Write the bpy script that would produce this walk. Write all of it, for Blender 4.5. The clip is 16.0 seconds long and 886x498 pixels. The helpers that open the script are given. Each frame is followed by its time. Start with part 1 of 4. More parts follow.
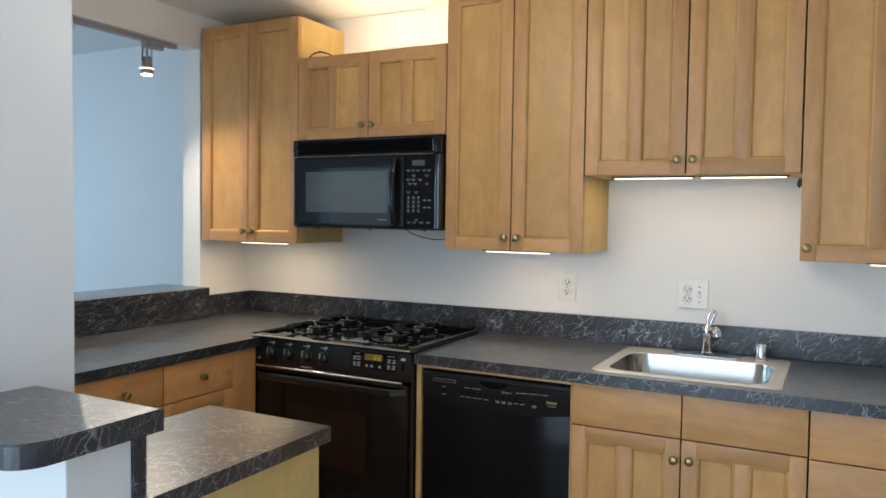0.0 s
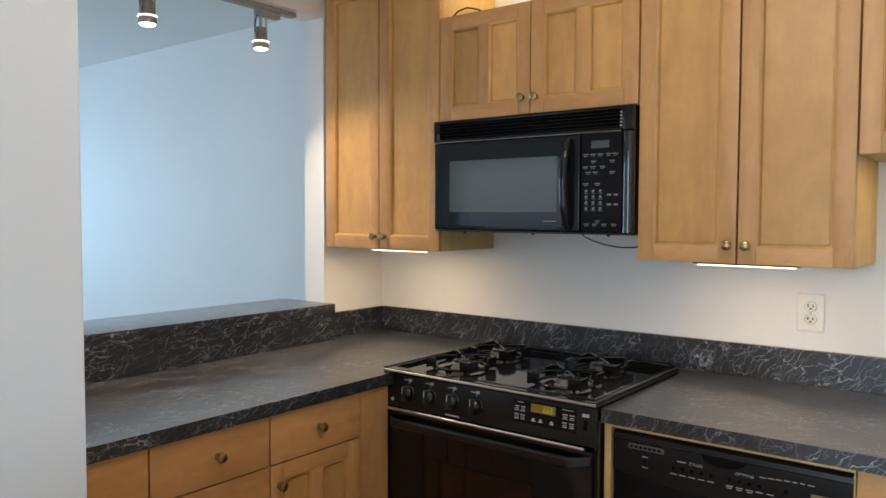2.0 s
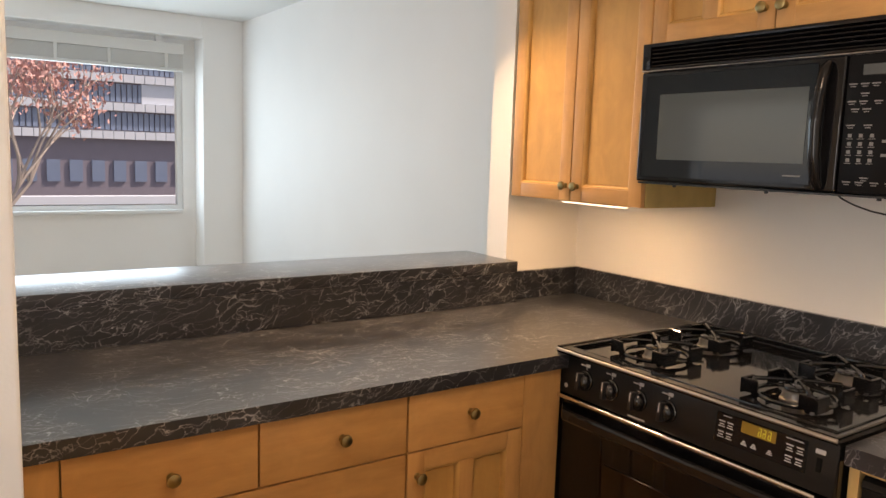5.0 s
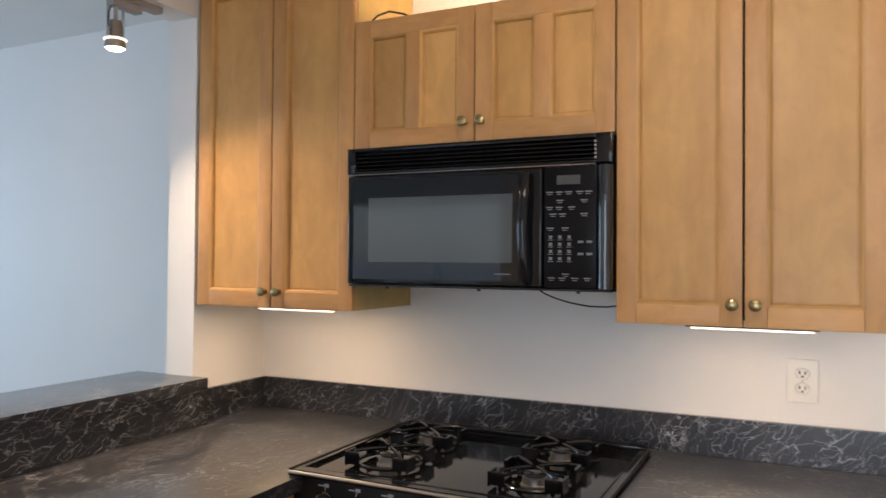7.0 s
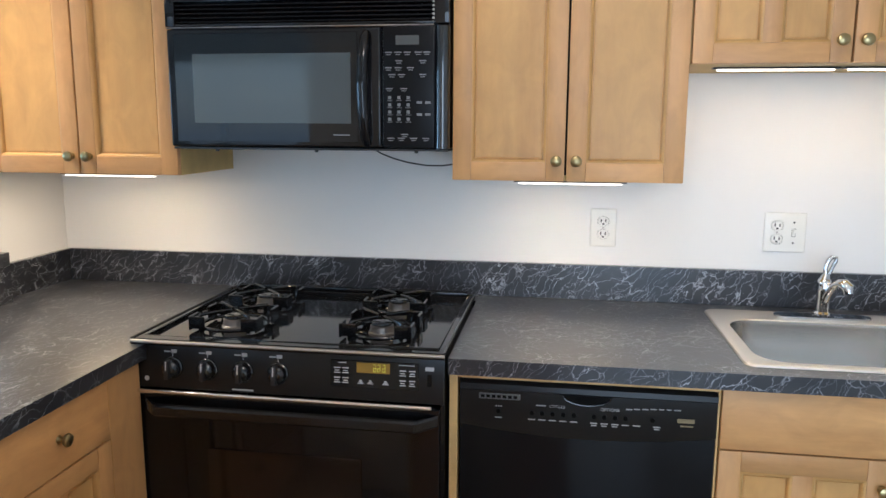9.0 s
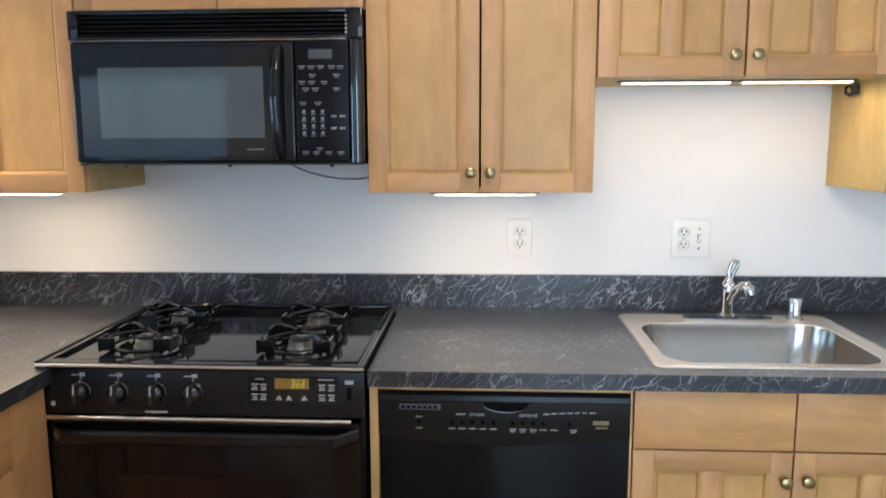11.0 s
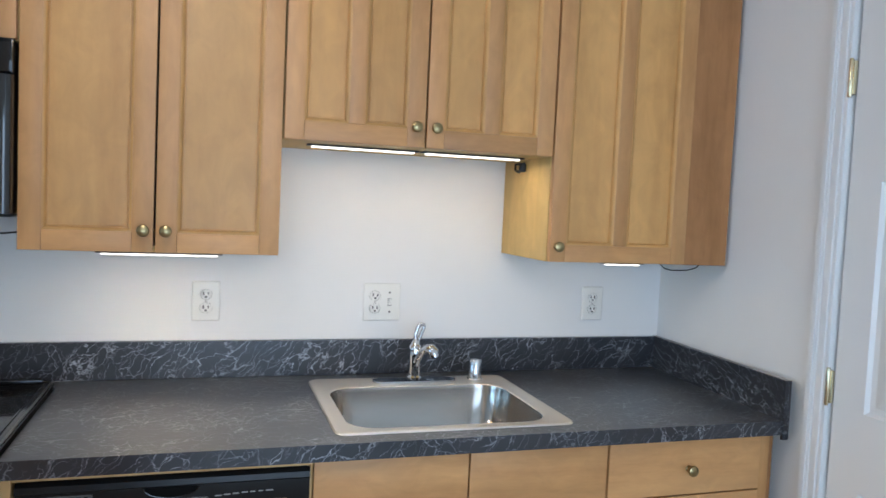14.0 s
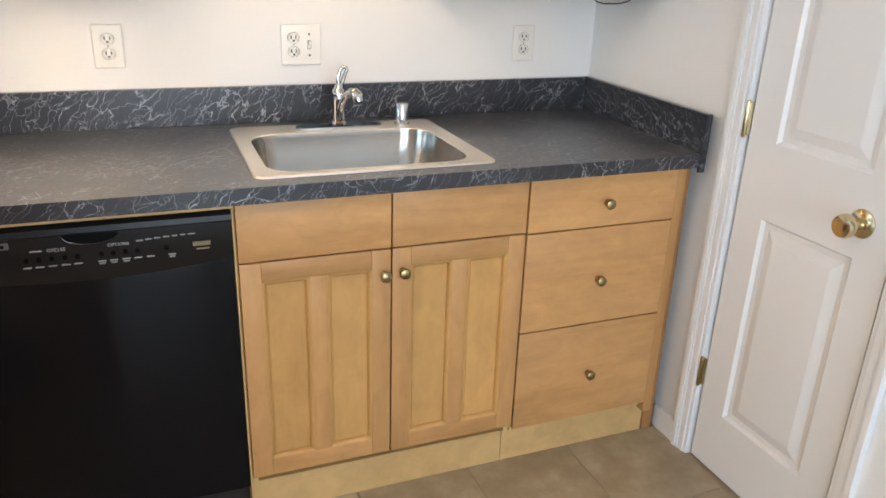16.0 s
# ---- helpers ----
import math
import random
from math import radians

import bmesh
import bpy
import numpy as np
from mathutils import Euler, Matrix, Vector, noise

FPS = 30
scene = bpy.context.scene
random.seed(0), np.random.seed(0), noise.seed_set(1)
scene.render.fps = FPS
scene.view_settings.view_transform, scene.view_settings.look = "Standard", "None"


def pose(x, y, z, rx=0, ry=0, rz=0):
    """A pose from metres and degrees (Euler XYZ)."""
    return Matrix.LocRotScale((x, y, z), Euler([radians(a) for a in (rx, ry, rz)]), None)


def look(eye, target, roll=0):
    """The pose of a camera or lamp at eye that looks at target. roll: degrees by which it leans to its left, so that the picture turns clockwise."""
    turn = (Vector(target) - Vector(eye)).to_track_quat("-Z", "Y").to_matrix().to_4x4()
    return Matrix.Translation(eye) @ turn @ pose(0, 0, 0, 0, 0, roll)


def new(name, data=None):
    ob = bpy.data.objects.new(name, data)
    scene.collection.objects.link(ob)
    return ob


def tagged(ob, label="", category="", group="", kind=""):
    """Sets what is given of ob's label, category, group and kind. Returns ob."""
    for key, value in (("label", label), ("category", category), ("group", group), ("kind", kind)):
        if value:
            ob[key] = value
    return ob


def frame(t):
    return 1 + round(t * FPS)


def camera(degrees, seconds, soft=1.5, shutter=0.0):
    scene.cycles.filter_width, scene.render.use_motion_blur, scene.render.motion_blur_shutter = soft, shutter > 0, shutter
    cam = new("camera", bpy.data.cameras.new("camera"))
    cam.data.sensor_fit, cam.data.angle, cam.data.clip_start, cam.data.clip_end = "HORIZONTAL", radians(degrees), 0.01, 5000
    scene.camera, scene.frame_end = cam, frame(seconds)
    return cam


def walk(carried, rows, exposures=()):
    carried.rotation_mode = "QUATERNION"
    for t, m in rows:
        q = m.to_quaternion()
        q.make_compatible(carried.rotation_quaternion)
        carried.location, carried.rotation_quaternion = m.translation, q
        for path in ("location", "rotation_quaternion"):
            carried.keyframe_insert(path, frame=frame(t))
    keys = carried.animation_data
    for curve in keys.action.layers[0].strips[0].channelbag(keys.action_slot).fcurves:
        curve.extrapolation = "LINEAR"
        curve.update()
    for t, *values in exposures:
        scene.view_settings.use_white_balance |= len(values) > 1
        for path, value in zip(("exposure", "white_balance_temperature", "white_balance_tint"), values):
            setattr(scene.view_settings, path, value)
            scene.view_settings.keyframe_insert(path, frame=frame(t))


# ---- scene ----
cam = camera(61.2, 16.0, shutter=0.25)
PATH = [
    (0, (2.185, -3.089, 1.425), (1.259, -1.318, 1.341), 0.8),
    (0.5, (2.018, -2.927, 1.421), (1.19, -1.109, 1.318), -0.2),
    (1, (1.907, -2.76, 1.422), (0.915, -1.026, 1.319), -0.1),
    (1.5, (1.805, -2.601, 1.434), (0.639, -0.979, 1.351), 0.3),
    (2, (1.689, -2.5, 1.435), (0.462, -0.924, 1.341), 0.2),
    (2.5, (1.582, -2.394, 1.427), (0.277, -0.885, 1.285), 1.4),
    (3, (1.556, -2.22, 1.412), (0.031, -0.954, 1.144), 3.3),
    (3.2, (1.567, -2.169, 1.409), (-0.031, -1.02, 1.052), 3.8),
    (5.3, (1.434, -2.082, 1.441), (-0.186, -0.931, 1.22), 1.7),
    (5.5, (1.375, -2.082, 1.446), (-0.194, -0.853, 1.287), 1.5),
    (6, (1.286, -2.074, 1.492), (-0.126, -0.662, 1.399), 0.8),
    (6.5, (1.221, -2.107, 1.459), (0.059, -0.479, 1.451), 0.8),
    (7, (1.181, -2.197, 1.448), (0.311, -0.396, 1.477), 0.4),
    (7.5, (1.147, -2.237, 1.503), (0.522, -0.337, 1.477), -0.1),
    (8, (1.055, -2.278, 1.491), (0.634, -0.327, 1.371), -0.1),
    (8.5, (1.026, -2.301, 1.458), (0.691, -0.346, 1.198), -0.1),
    (8.7, (1.032, -2.294, 1.444), (0.711, -0.344, 1.138), 0.1),
    (10.8, (1.066, -2.298, 1.432), (0.922, -0.336, 1.071), -0.5),
    (11, (1.07, -2.304, 1.434), (0.957, -0.328, 1.146), -0.2),
    (11.5, (1.081, -2.299, 1.445), (1.048, -0.306, 1.271), 0.6),
    (12, (1.085, -2.285, 1.447), (1.156, -0.291, 1.323), 1.4),
    (12.5, (1.106, -2.272, 1.447), (1.302, -0.284, 1.35), 1.9),
    (13, (1.121, -2.267, 1.443), (1.461, -0.298, 1.36), 2.3),
    (13.5, (1.144, -2.26, 1.444), (1.621, -0.32, 1.357), 2.5),
    (14, (1.178, -2.254, 1.441), (1.776, -0.349, 1.325), 2.6),
    (14.5, (1.211, -2.257, 1.44), (1.901, -0.387, 1.271), 2.3),
    (15, (1.237, -2.251, 1.421), (1.954, -0.42, 1.057), 2.2),
    (15.5, (1.247, -2.246, 1.407), (1.954, -0.469, 0.822), 2.2),
    (16, (1.257, -2.253, 1.394), (1.953, -0.526, 0.662), 2.0),
]
EXPOSURES = [(0, -0.17, 5800, 9), (1.5, -0.11, 6000, 10), (2.1, -0.07, 6350, 13), (2.6, 0.10, 7700, 20), (3.2, 0.19, 8600, 25), (5.5, 0.14, 8800, 26), (6.2, 0.05, 9300, 27), (7, -0.06, 6550, 19),
             (8, 0.07, 5700, 11), (8.5, 0.24, 5600, 11), (11, 0.31, 5600, 11), (12.5, 0.15, 5550, 10), (14.5, -0.03, 5400, 10), (15.3, 0.08, 5650, 11), (16, 0.36, 6350, 14)]
walk(cam, [(t, look(eye, target, roll)) for t, eye, target, roll in PATH], EXPOSURES)

# ---- daylight ----
world = bpy.data.worlds.new("sky")
scene.world = world
world.use_nodes = True
sky = world.node_tree.nodes.new("ShaderNodeTexSky")
sky.sky_type, sky.sun_disc = "NISHITA", False
sky.sun_elevation, sky.sun_rotation = radians(46.5), radians(17.5)
world.node_tree.nodes["Background"].inputs[1].default_value = 0.15
world.node_tree.links.new(sky.outputs[0], world.node_tree.nodes["Background"].inputs[0])


def lamp(name, kind, m, power, colour, **more):
    data = bpy.data.lights.new(name, kind)
    data.energy, data.color = power, colour
    for key, value in more.items():
        if key == "size":
            data.size = value
        elif key == "size_y":
            data.shape, data.size_y = "RECTANGLE", value
        elif key == "angle":
            data.angle = radians(value)
        elif key == "spot":
            data.spot_size, data.spot_blend = radians(value), 0.95
        elif key == "spread":
            data.spread = radians(value)
        elif key == "radius":
            data.shadow_soft_size = value
    ob = new(name, data)
    ob.matrix_world = m
    return ob


WARM = (1.0, 0.78, 0.52)
lamp("sun", "SUN", look((12, 38, 42), (0, 0, 0)), 5.0, (1.0, 0.97, 0.93), angle=0.6)
lamp("dining_window_daylight", "AREA", look((-4.59, -1.72, 1.47), (0, -1.72, 1.47)), 42, (0.46, 0.75, 1.0), size=2.45, size_y=1.0)
lamp("living_window_daylight", "AREA", look((1.15, -4.9, 1.07), (1.15, 0, 1.07)), 64, (0.74, 0.88, 1.0), size=2.4, size_y=1.8)
lamp("corner_window_daylight", "AREA", look((-2.0, -4.9, 1.07), (-2.0, 0, 1.07)), 14, (0.54, 0.78, 1.0), size=2.5, size_y=1.8)


# ---- materials ----
def material(name, colour, rough=0.5, metal=0.0, coat=0.0, spec=0.5):
    mat = bpy.data.materials.new(name)
    mat.use_nodes = True
    b = mat.node_tree.nodes["Principled BSDF"]
    b.inputs["Base Color"].default_value = (*colour, 1)
    b.inputs["Roughness"].default_value = rough
    b.inputs["Metallic"].default_value = metal
    b.inputs["Coat Weight"].default_value = coat
    b.inputs["Coat Roughness"].default_value = 0.08
    b.inputs["Specular IOR Level"].default_value = spec
    return mat


def node(mat, kind, links=(), **values):
    """A node with its values set and its inputs linked: links of (input, other node, output)."""
    n = mat.node_tree.nodes.new(kind)
    for key, value in values.items():
        n.inputs[key.replace("_", " ")].default_value = value
    for slot, other, out in links:
        mat.node_tree.links.new(other.outputs[out], n.inputs[slot])
    return n


def bsdf(mat):
    return mat.node_tree.nodes["Principled BSDF"]


def wire(mat, other, out, slot, target=None):
    mat.node_tree.links.new(other.outputs[out], (target or bsdf(mat)).inputs[slot])


def ramp(mat, source, out, stops):
    r = node(mat, "ShaderNodeValToRGB", [(0, source, out)])
    e = r.color_ramp.elements
    while len(e) < len(stops):
        e.new(0.5)
    for el, (at, c) in zip(e, stops):
        el.position, el.color = at, (*c, 1) if len(c) == 3 else c
    return r


def grey(v):
    return (v, v, v)


def placed(mat, scale, random_shift=True):
    """Object coordinates, scaled per axis and shifted for each object."""
    tc = node(mat, "ShaderNodeTexCoord")
    mp = node(mat, "ShaderNodeMapping", [(0, tc, 3)])
    mp.inputs["Scale"].default_value = scale
    if random_shift:
        info = node(mat, "ShaderNodeObjectInfo")
        mul = node(mat, "ShaderNodeVectorMath", [(0, info, 5)])
        mul.operation = "MULTIPLY"
        mul.inputs[1].default_value = (37, 53, 71)
        wire(mat, mul, 0, "Location", mp)
    return mp


def bump(mat, source, out, strength, distance=0.001):
    b = node(mat, "ShaderNodeBump", [("Height", source, out)], Strength=strength, Distance=distance)
    wire(mat, b, 0, "Normal")
    return b


def wood(name, dark, light, scale, rough=0.38):
    mat = material(name, light, rough, spec=0.42)
    broad = node(mat, "ShaderNodeTexNoise", [(0, placed(mat, scale), 0)], Scale=1.0, Detail=4.0, Roughness=0.55, Distortion=0.6)
    fine = node(mat, "ShaderNodeTexNoise", [(0, placed(mat, tuple(5 * v for v in scale)), 0)], Scale=1.6, Detail=5.0, Roughness=0.7)
    mix = node(mat, "ShaderNodeMix", [(2, broad, 0), (3, fine, 0)])
    mix.inputs[0].default_value = 0.27
    col = ramp(mat, mix, 0, [(0.33, dark), (0.5, tuple((a + 2 * b) / 3 for a, b in zip(dark, light))), (0.66, light)])
    info = node(mat, "ShaderNodeObjectInfo")
    val = node(mat, "ShaderNodeMapRange", [(0, info, 5)])
    val.inputs[3].default_value, val.inputs[4].default_value = 0.87, 1.05
    blotch = node(mat, "ShaderNodeTexNoise", [(0, placed(mat, tuple(1 + 0.12 * v for v in scale)), 0)], Scale=9.0, Detail=3.0, Roughness=0.6, Distortion=0.8)
    bl = node(mat, "ShaderNodeMapRange", [(0, blotch, 0)])
    bl.inputs[1].default_value, bl.inputs[2].default_value = 0.3, 0.7
    bl.inputs[3].default_value, bl.inputs[4].default_value = 0.90, 1.06
    board = node(mat, "ShaderNodeTexNoise", [(0, placed(mat, tuple(0.55 * v for v in scale)), 0)], Scale=1.0, Detail=3.0, Roughness=0.45, Distortion=0.3)
    bo = node(mat, "ShaderNodeMapRange", [(0, board, 0)])
    bo.inputs[1].default_value, bo.inputs[2].default_value = 0.485, 0.515
    bo.inputs[3].default_value, bo.inputs[4].default_value = 0.95, 1.03
    tone = node(mat, "ShaderNodeMath", [(0, val, 0), (1, bl, 0)])
    tone.operation = "MULTIPLY"
    both = node(mat, "ShaderNodeMath", [(0, tone, 0), (1, bo, 0)])
    both.operation = "MULTIPLY"
    hsv = node(mat, "ShaderNodeHueSaturation", [("Color", col, 0), ("Value", both, 0)])
    wire(mat, hsv, 0, "Base Color")
    rr = node(mat, "ShaderNodeMapRange", [(0, fine, 0)])
    rr.inputs[3].default_value, rr.inputs[4].default_value = rough - 0.06, rough + 0.12
    wire(mat, rr, 0, "Roughness")
    bump(mat, fine, 0, 0.12, 0.0006)
    return mat


MAPLE_D, MAPLE_L = (0.480, 0.240, 0.084), (0.620, 0.339, 0.130)
M_maple = wood("maple_upright_grain", MAPLE_D, MAPLE_L, (9, 9, 0.9))
M_maple_h = wood("maple_level_grain", MAPLE_D, MAPLE_L, (1.1, 1.1, 10))
M_panel = wood("maple_veneer", (0.524, 0.278, 0.086), (0.670, 0.384, 0.132), (5, 5, 0.7))
M_side = wood("maple_side", (0.62, 0.43, 0.15), (0.72, 0.52, 0.20), (5, 5, 0.5), 0.5)
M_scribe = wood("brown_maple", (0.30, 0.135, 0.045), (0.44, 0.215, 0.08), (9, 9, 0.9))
M_raw = wood("pale_maple", (0.62, 0.385, 0.15), (0.72, 0.475, 0.20), (4, 4, 4), 0.5)

# plaster: off-white paint with a faint roller texture
def paint(name, colour, rough=0.55, relief=0.25):
    mat = material(name, colour, rough)
    tc = node(mat, "ShaderNodeTexCoord")
    big = node(mat, "ShaderNodeTexNoise", [(0, tc, 3)], Scale=1.3, Detail=3.0)
    col = ramp(mat, big, 0, [(0.3, tuple(0.955 * c for c in colour)), (0.7, colour)])
    wire(mat, col, 0, "Base Color")
    small = node(mat, "ShaderNodeTexNoise", [(0, tc, 3)], Scale=260.0, Detail=2.0)
    bump(mat, small, 0, relief, 0.0008)
    return mat


M_wall = paint("white_wall_paint", (0.85, 0.84, 0.82))
M_ceiling = paint("white_ceiling_paint", (0.82, 0.82, 0.81), 0.8)
M_door = paint("white_gloss_paint", (0.82, 0.82, 0.815), 0.32, 0.08)
M_trim = M_door

# dark laminate with thin pale lightning veins that run along the sheet
def laminate(name, turn, lean):
    mat = material(name, (0.02, 0.022, 0.028), 0.34, spec=0.15)
    bsdf(mat).inputs["Coat Weight"].default_value = 1.0
    bsdf(mat).inputs["Coat IOR"].default_value = 1.55
    bsdf(mat).inputs["Coat Roughness"].default_value = 0.31
    tc = node(mat, "ShaderNodeTexCoord")

    def shifted(source, out, scale, amount):
        n = node(mat, "ShaderNodeTexNoise", [(0, tc, 3)], Scale=scale, Detail=2.0)
        mid = node(mat, "ShaderNodeVectorMath", [(0, n, 1)])
        mid.operation = "SUBTRACT"
        mid.inputs[1].default_value = (0.5, 0.5, 0.5)
        off = node(mat, "ShaderNodeVectorMath", [(0, mid, 0)])
        off.operation = "SCALE"
        off.inputs["Scale"].default_value = amount
        return node(mat, "ShaderNodeVectorMath", [(0, source, out), (1, off, 0)])

    crinkled = shifted(shifted(shifted(tc, 3, 5.0, 0.11), 0, 28.0, 0.030), 0, 105.0, 0.0085)

    def veins(yaw, pitch, size, width, gate_scale, low, high):
        mp = node(mat, "ShaderNodeMapping", [(0, crinkled, 0)])
        mp.vector_type = "TEXTURE"
        mp.inputs["Rotation"].default_value = (0.3, -pitch * lean, yaw + turn)
        mp.inputs["Scale"].default_value = size
        v = node(mat, "ShaderNodeTexVoronoi", [(0, mp, 0)], Scale=1.0)
        v.feature = "DISTANCE_TO_EDGE"
        r = node(mat, "ShaderNodeMapRange", [(0, v, 0)])
        r.inputs[1].default_value, r.inputs[2].default_value = 0.0, width
        r.inputs[3].default_value, r.inputs[4].default_value = 1.0, 0.0
        gate = node(mat, "ShaderNodeTexNoise", [(0, tc, 3)], Scale=gate_scale, Detail=3.0)
        g = node(mat, "ShaderNodeMapRange", [(0, gate, 0)])
        g.inputs[1].default_value, g.inputs[2].default_value = low, high
        m = node(mat, "ShaderNodeMath", [(0, r, 0), (1, g, 0)])
        m.operation = "MULTIPLY"
        return m

    one = veins(0.30, 0.75, (0.19, 0.0235, 0.0235), 0.028, 9.0, 0.37, 0.68)
    two = veins(0.62, 1.05, (0.26, 0.034, 0.034), 0.020, 14.0, 0.40, 0.66)
    mx = node(mat, "ShaderNodeMath", [(0, one, 0), (1, two, 0)])
    mx.operation = "MAXIMUM"
    cloud = node(mat, "ShaderNodeTexNoise", [(0, tc, 3)], Scale=7.0, Detail=5.0)
    base = ramp(mat, cloud, 0, [(0.35, (0.008, 0.009, 0.014)), (0.7, (0.024, 0.025, 0.031))])
    mix = node(mat, "ShaderNodeMix")
    mix.data_type = "RGBA"
    mix.inputs[7].default_value = (0.50, 0.52, 0.56, 1)
    mat.node_tree.links.new(base.outputs[0], mix.inputs[6])
    mat.node_tree.links.new(mx.outputs[0], mix.inputs[0])
    wire(mat, mix, 2, "Base Color")
    grain = node(mat, "ShaderNodeTexNoise", [(0, tc, 3)], Scale=500.0, Detail=1.0)
    bump(mat, grain, 0, 0.25, 0.0004)
    return mat


M_counter = laminate("dark_veined_laminate", 0.0, 1.0)
M_counter_y = laminate("dark_veined_laminate_turned", 1.0, 0.35)
M_black = material("black_enamel", (0.007, 0.007, 0.008), 0.07, spec=0.36)
M_dwdoor = material("black_painted_steel", (0.007, 0.007, 0.008), 0.14, spec=0.14)
M_blackp = material("black_plastic", (0.014, 0.014, 0.016), 0.32)
M_band = material("charcoal_plastic", (0.013, 0.0125, 0.0125), 0.30, spec=0.25)
M_iron = material("black_cast_iron", (0.005, 0.005, 0.006), 0.15, spec=0.55)
M_glass = material("black_glass", (0.006, 0.007, 0.009), 0.05, spec=0.42)
M_mwglass = material("screened_glass", (0.072, 0.088, 0.096), 0.08, spec=0.36)
M_ovenglass = material("oven_window", (0.012, 0.008, 0.007), 0.10)
M_dark = material("dark_gap", (0.004, 0.004, 0.004), 0.8, spec=0.1)
M_print = material("pale_print", (0.50, 0.50, 0.50), 0.5)
M_faint = material("faint_print", (0.19, 0.19, 0.195), 0.5)
M_midprint = material("grey_print", (0.36, 0.36, 0.36), 0.5)
M_grille = material("grey_vent_plastic", (0.10, 0.10, 0.10), 0.4)
M_gloss = material("glossy_black_trim", (0.008, 0.008, 0.009), 0.06, coat=0.4, spec=0.6)
M_keys = material("matte_key_panel", (0.006, 0.006, 0.007), 0.3, spec=0.12)
M_chrome = material("chrome", (0.60, 0.61, 0.63), 0.07, 1.0)
M_satin = material("satin_chrome", (0.72, 0.72, 0.73), 0.22, 1.0)
M_brass = material("antique_brass", (0.34, 0.265, 0.13), 0.28, 1.0)
M_gold = material("polished_brass", (0.66, 0.57, 0.38), 0.20, 1.0)
M_alu = material("burner_metal", (0.17, 0.16, 0.15), 0.38, 0.8)
M_edge = material("worn_black_edge", (0.10, 0.095, 0.09), 0.3, 0.7)
M_nickel = material("satin_nickel", (0.50, 0.47, 0.43), 0.34, 1.0)
M_plate = material("ivory_plastic", (0.86, 0.845, 0.79), 0.25)
# dark brown painted as the shade line round receptacles and toggle
M_shade_line = material("outlet_seam_shade", (0.06, 0.05, 0.038), 0.6)
M_slot = material("outlet_slot", (0.025, 0.022, 0.02), 0.6)
M_cable = material("black_cable", (0.012, 0.012, 0.012), 0.5)
M_track = material("grey_track", (0.32, 0.31, 0.30), 0.45)
M_vinyl = material("white_vinyl", (0.75, 0.75, 0.74), 0.4)
M_blind = material("white_blind_slats", (0.66, 0.66, 0.64), 0.55)

# brushed stainless steel
M_steel = material("brushed_stainless", (0.41, 0.375, 0.335), 0.2, 1.0)
_n = node(M_steel, "ShaderNodeTexNoise", [(0, placed(M_steel, (1, 1, 1), False), 0)], Scale=14.0, Detail=2.0)
_r = node(M_steel, "ShaderNodeMapRange", [(0, _n, 0)])
_r.inputs[3].default_value, _r.inputs[4].default_value = 0.15, 0.21
wire(M_steel, _r, 0, "Roughness")

# grey-beige stone-look floor tile
M_tile = material("stone_look_tile", (0.33, 0.30, 0.265), 0.42)
_a = node(M_tile, "ShaderNodeTexNoise", [(0, placed(M_tile, (1, 1, 1)), 0)], Scale=5.0, Detail=6.0, Roughness=0.65)
_c = ramp(M_tile, _a, 0, [(0.3, (0.25, 0.185, 0.110)), (0.5, (0.34, 0.265, 0.170)), (0.68, (0.46, 0.375, 0.26))])
wire(M_tile, _c, 0, "Base Color")
bump(M_tile, _a, 0, 0.2, 0.002)
M_grout = material("beige_grout", (0.36, 0.29, 0.20), 0.85)


def glow(name, colour, strength):
    mat = material(name, colour, 0.5)
    b = bsdf(mat)
    b.inputs["Emission Color"].default_value = (*colour, 1)
    b.inputs["Emission Strength"].default_value = strength
    return mat


M_led = glow("lit_led_diffuser", (1.0, 0.86, 0.66), 2.6)
M_bulb = glow("lit_bulb_face", (1.0, 0.80, 0.56), 14.0)
M_display = material("unlit_display", (0.065, 0.072, 0.075), 0.15)
M_knob = material("glossy_black_knob", (0.009, 0.009, 0.010), 0.14, spec=0.6)
M_bright = material("bright_trim", (0.80, 0.76, 0.70), 0.26, 1.0)
M_clock = glow("amber_display", (0.20, 0.115, 0.012), 0.16)
M_digits = glow("lit_clock_digits", (0.50, 0.46, 0.05), 0.5)
M_pane = material("window_glass", (1, 1, 1), 0.0)
bsdf(M_pane).inputs["Transmission Weight"].default_value = 1.0
bsdf(M_pane).inputs["IOR"].default_value = 1.05


# ---- mesh helpers ----
ORIGIN = {}


def thing(name, at, label, category, group="", kind=""):
    ob = new(name)
    ob.empty_display_size = 0.05
    ob.location = at
    ORIGIN[ob.name] = Vector(at)
    return tagged(ob, label, category, group, kind)


def part(name, bm, mat, parent=None, label="", smooth=False):
    me = bpy.data.meshes.new(name)
    if parent is not None:
        bmesh.ops.translate(bm, verts=bm.verts, vec=-ORIGIN[parent.name])
    bmesh.ops.recalc_face_normals(bm, faces=bm.faces)
    if smooth:
        for f in bm.faces:
            f.smooth = True
    bm.to_mesh(me)
    bm.free()
    if smooth:
        me.set_sharp_from_angle(angle=radians(40))
    me.materials.append(mat)
    ob = new(name, me)
    if parent is not None:
        ob.parent = parent
        ORIGIN[ob.name] = ORIGIN[parent.name]
    if label:
        ob["label"] = label
    return ob


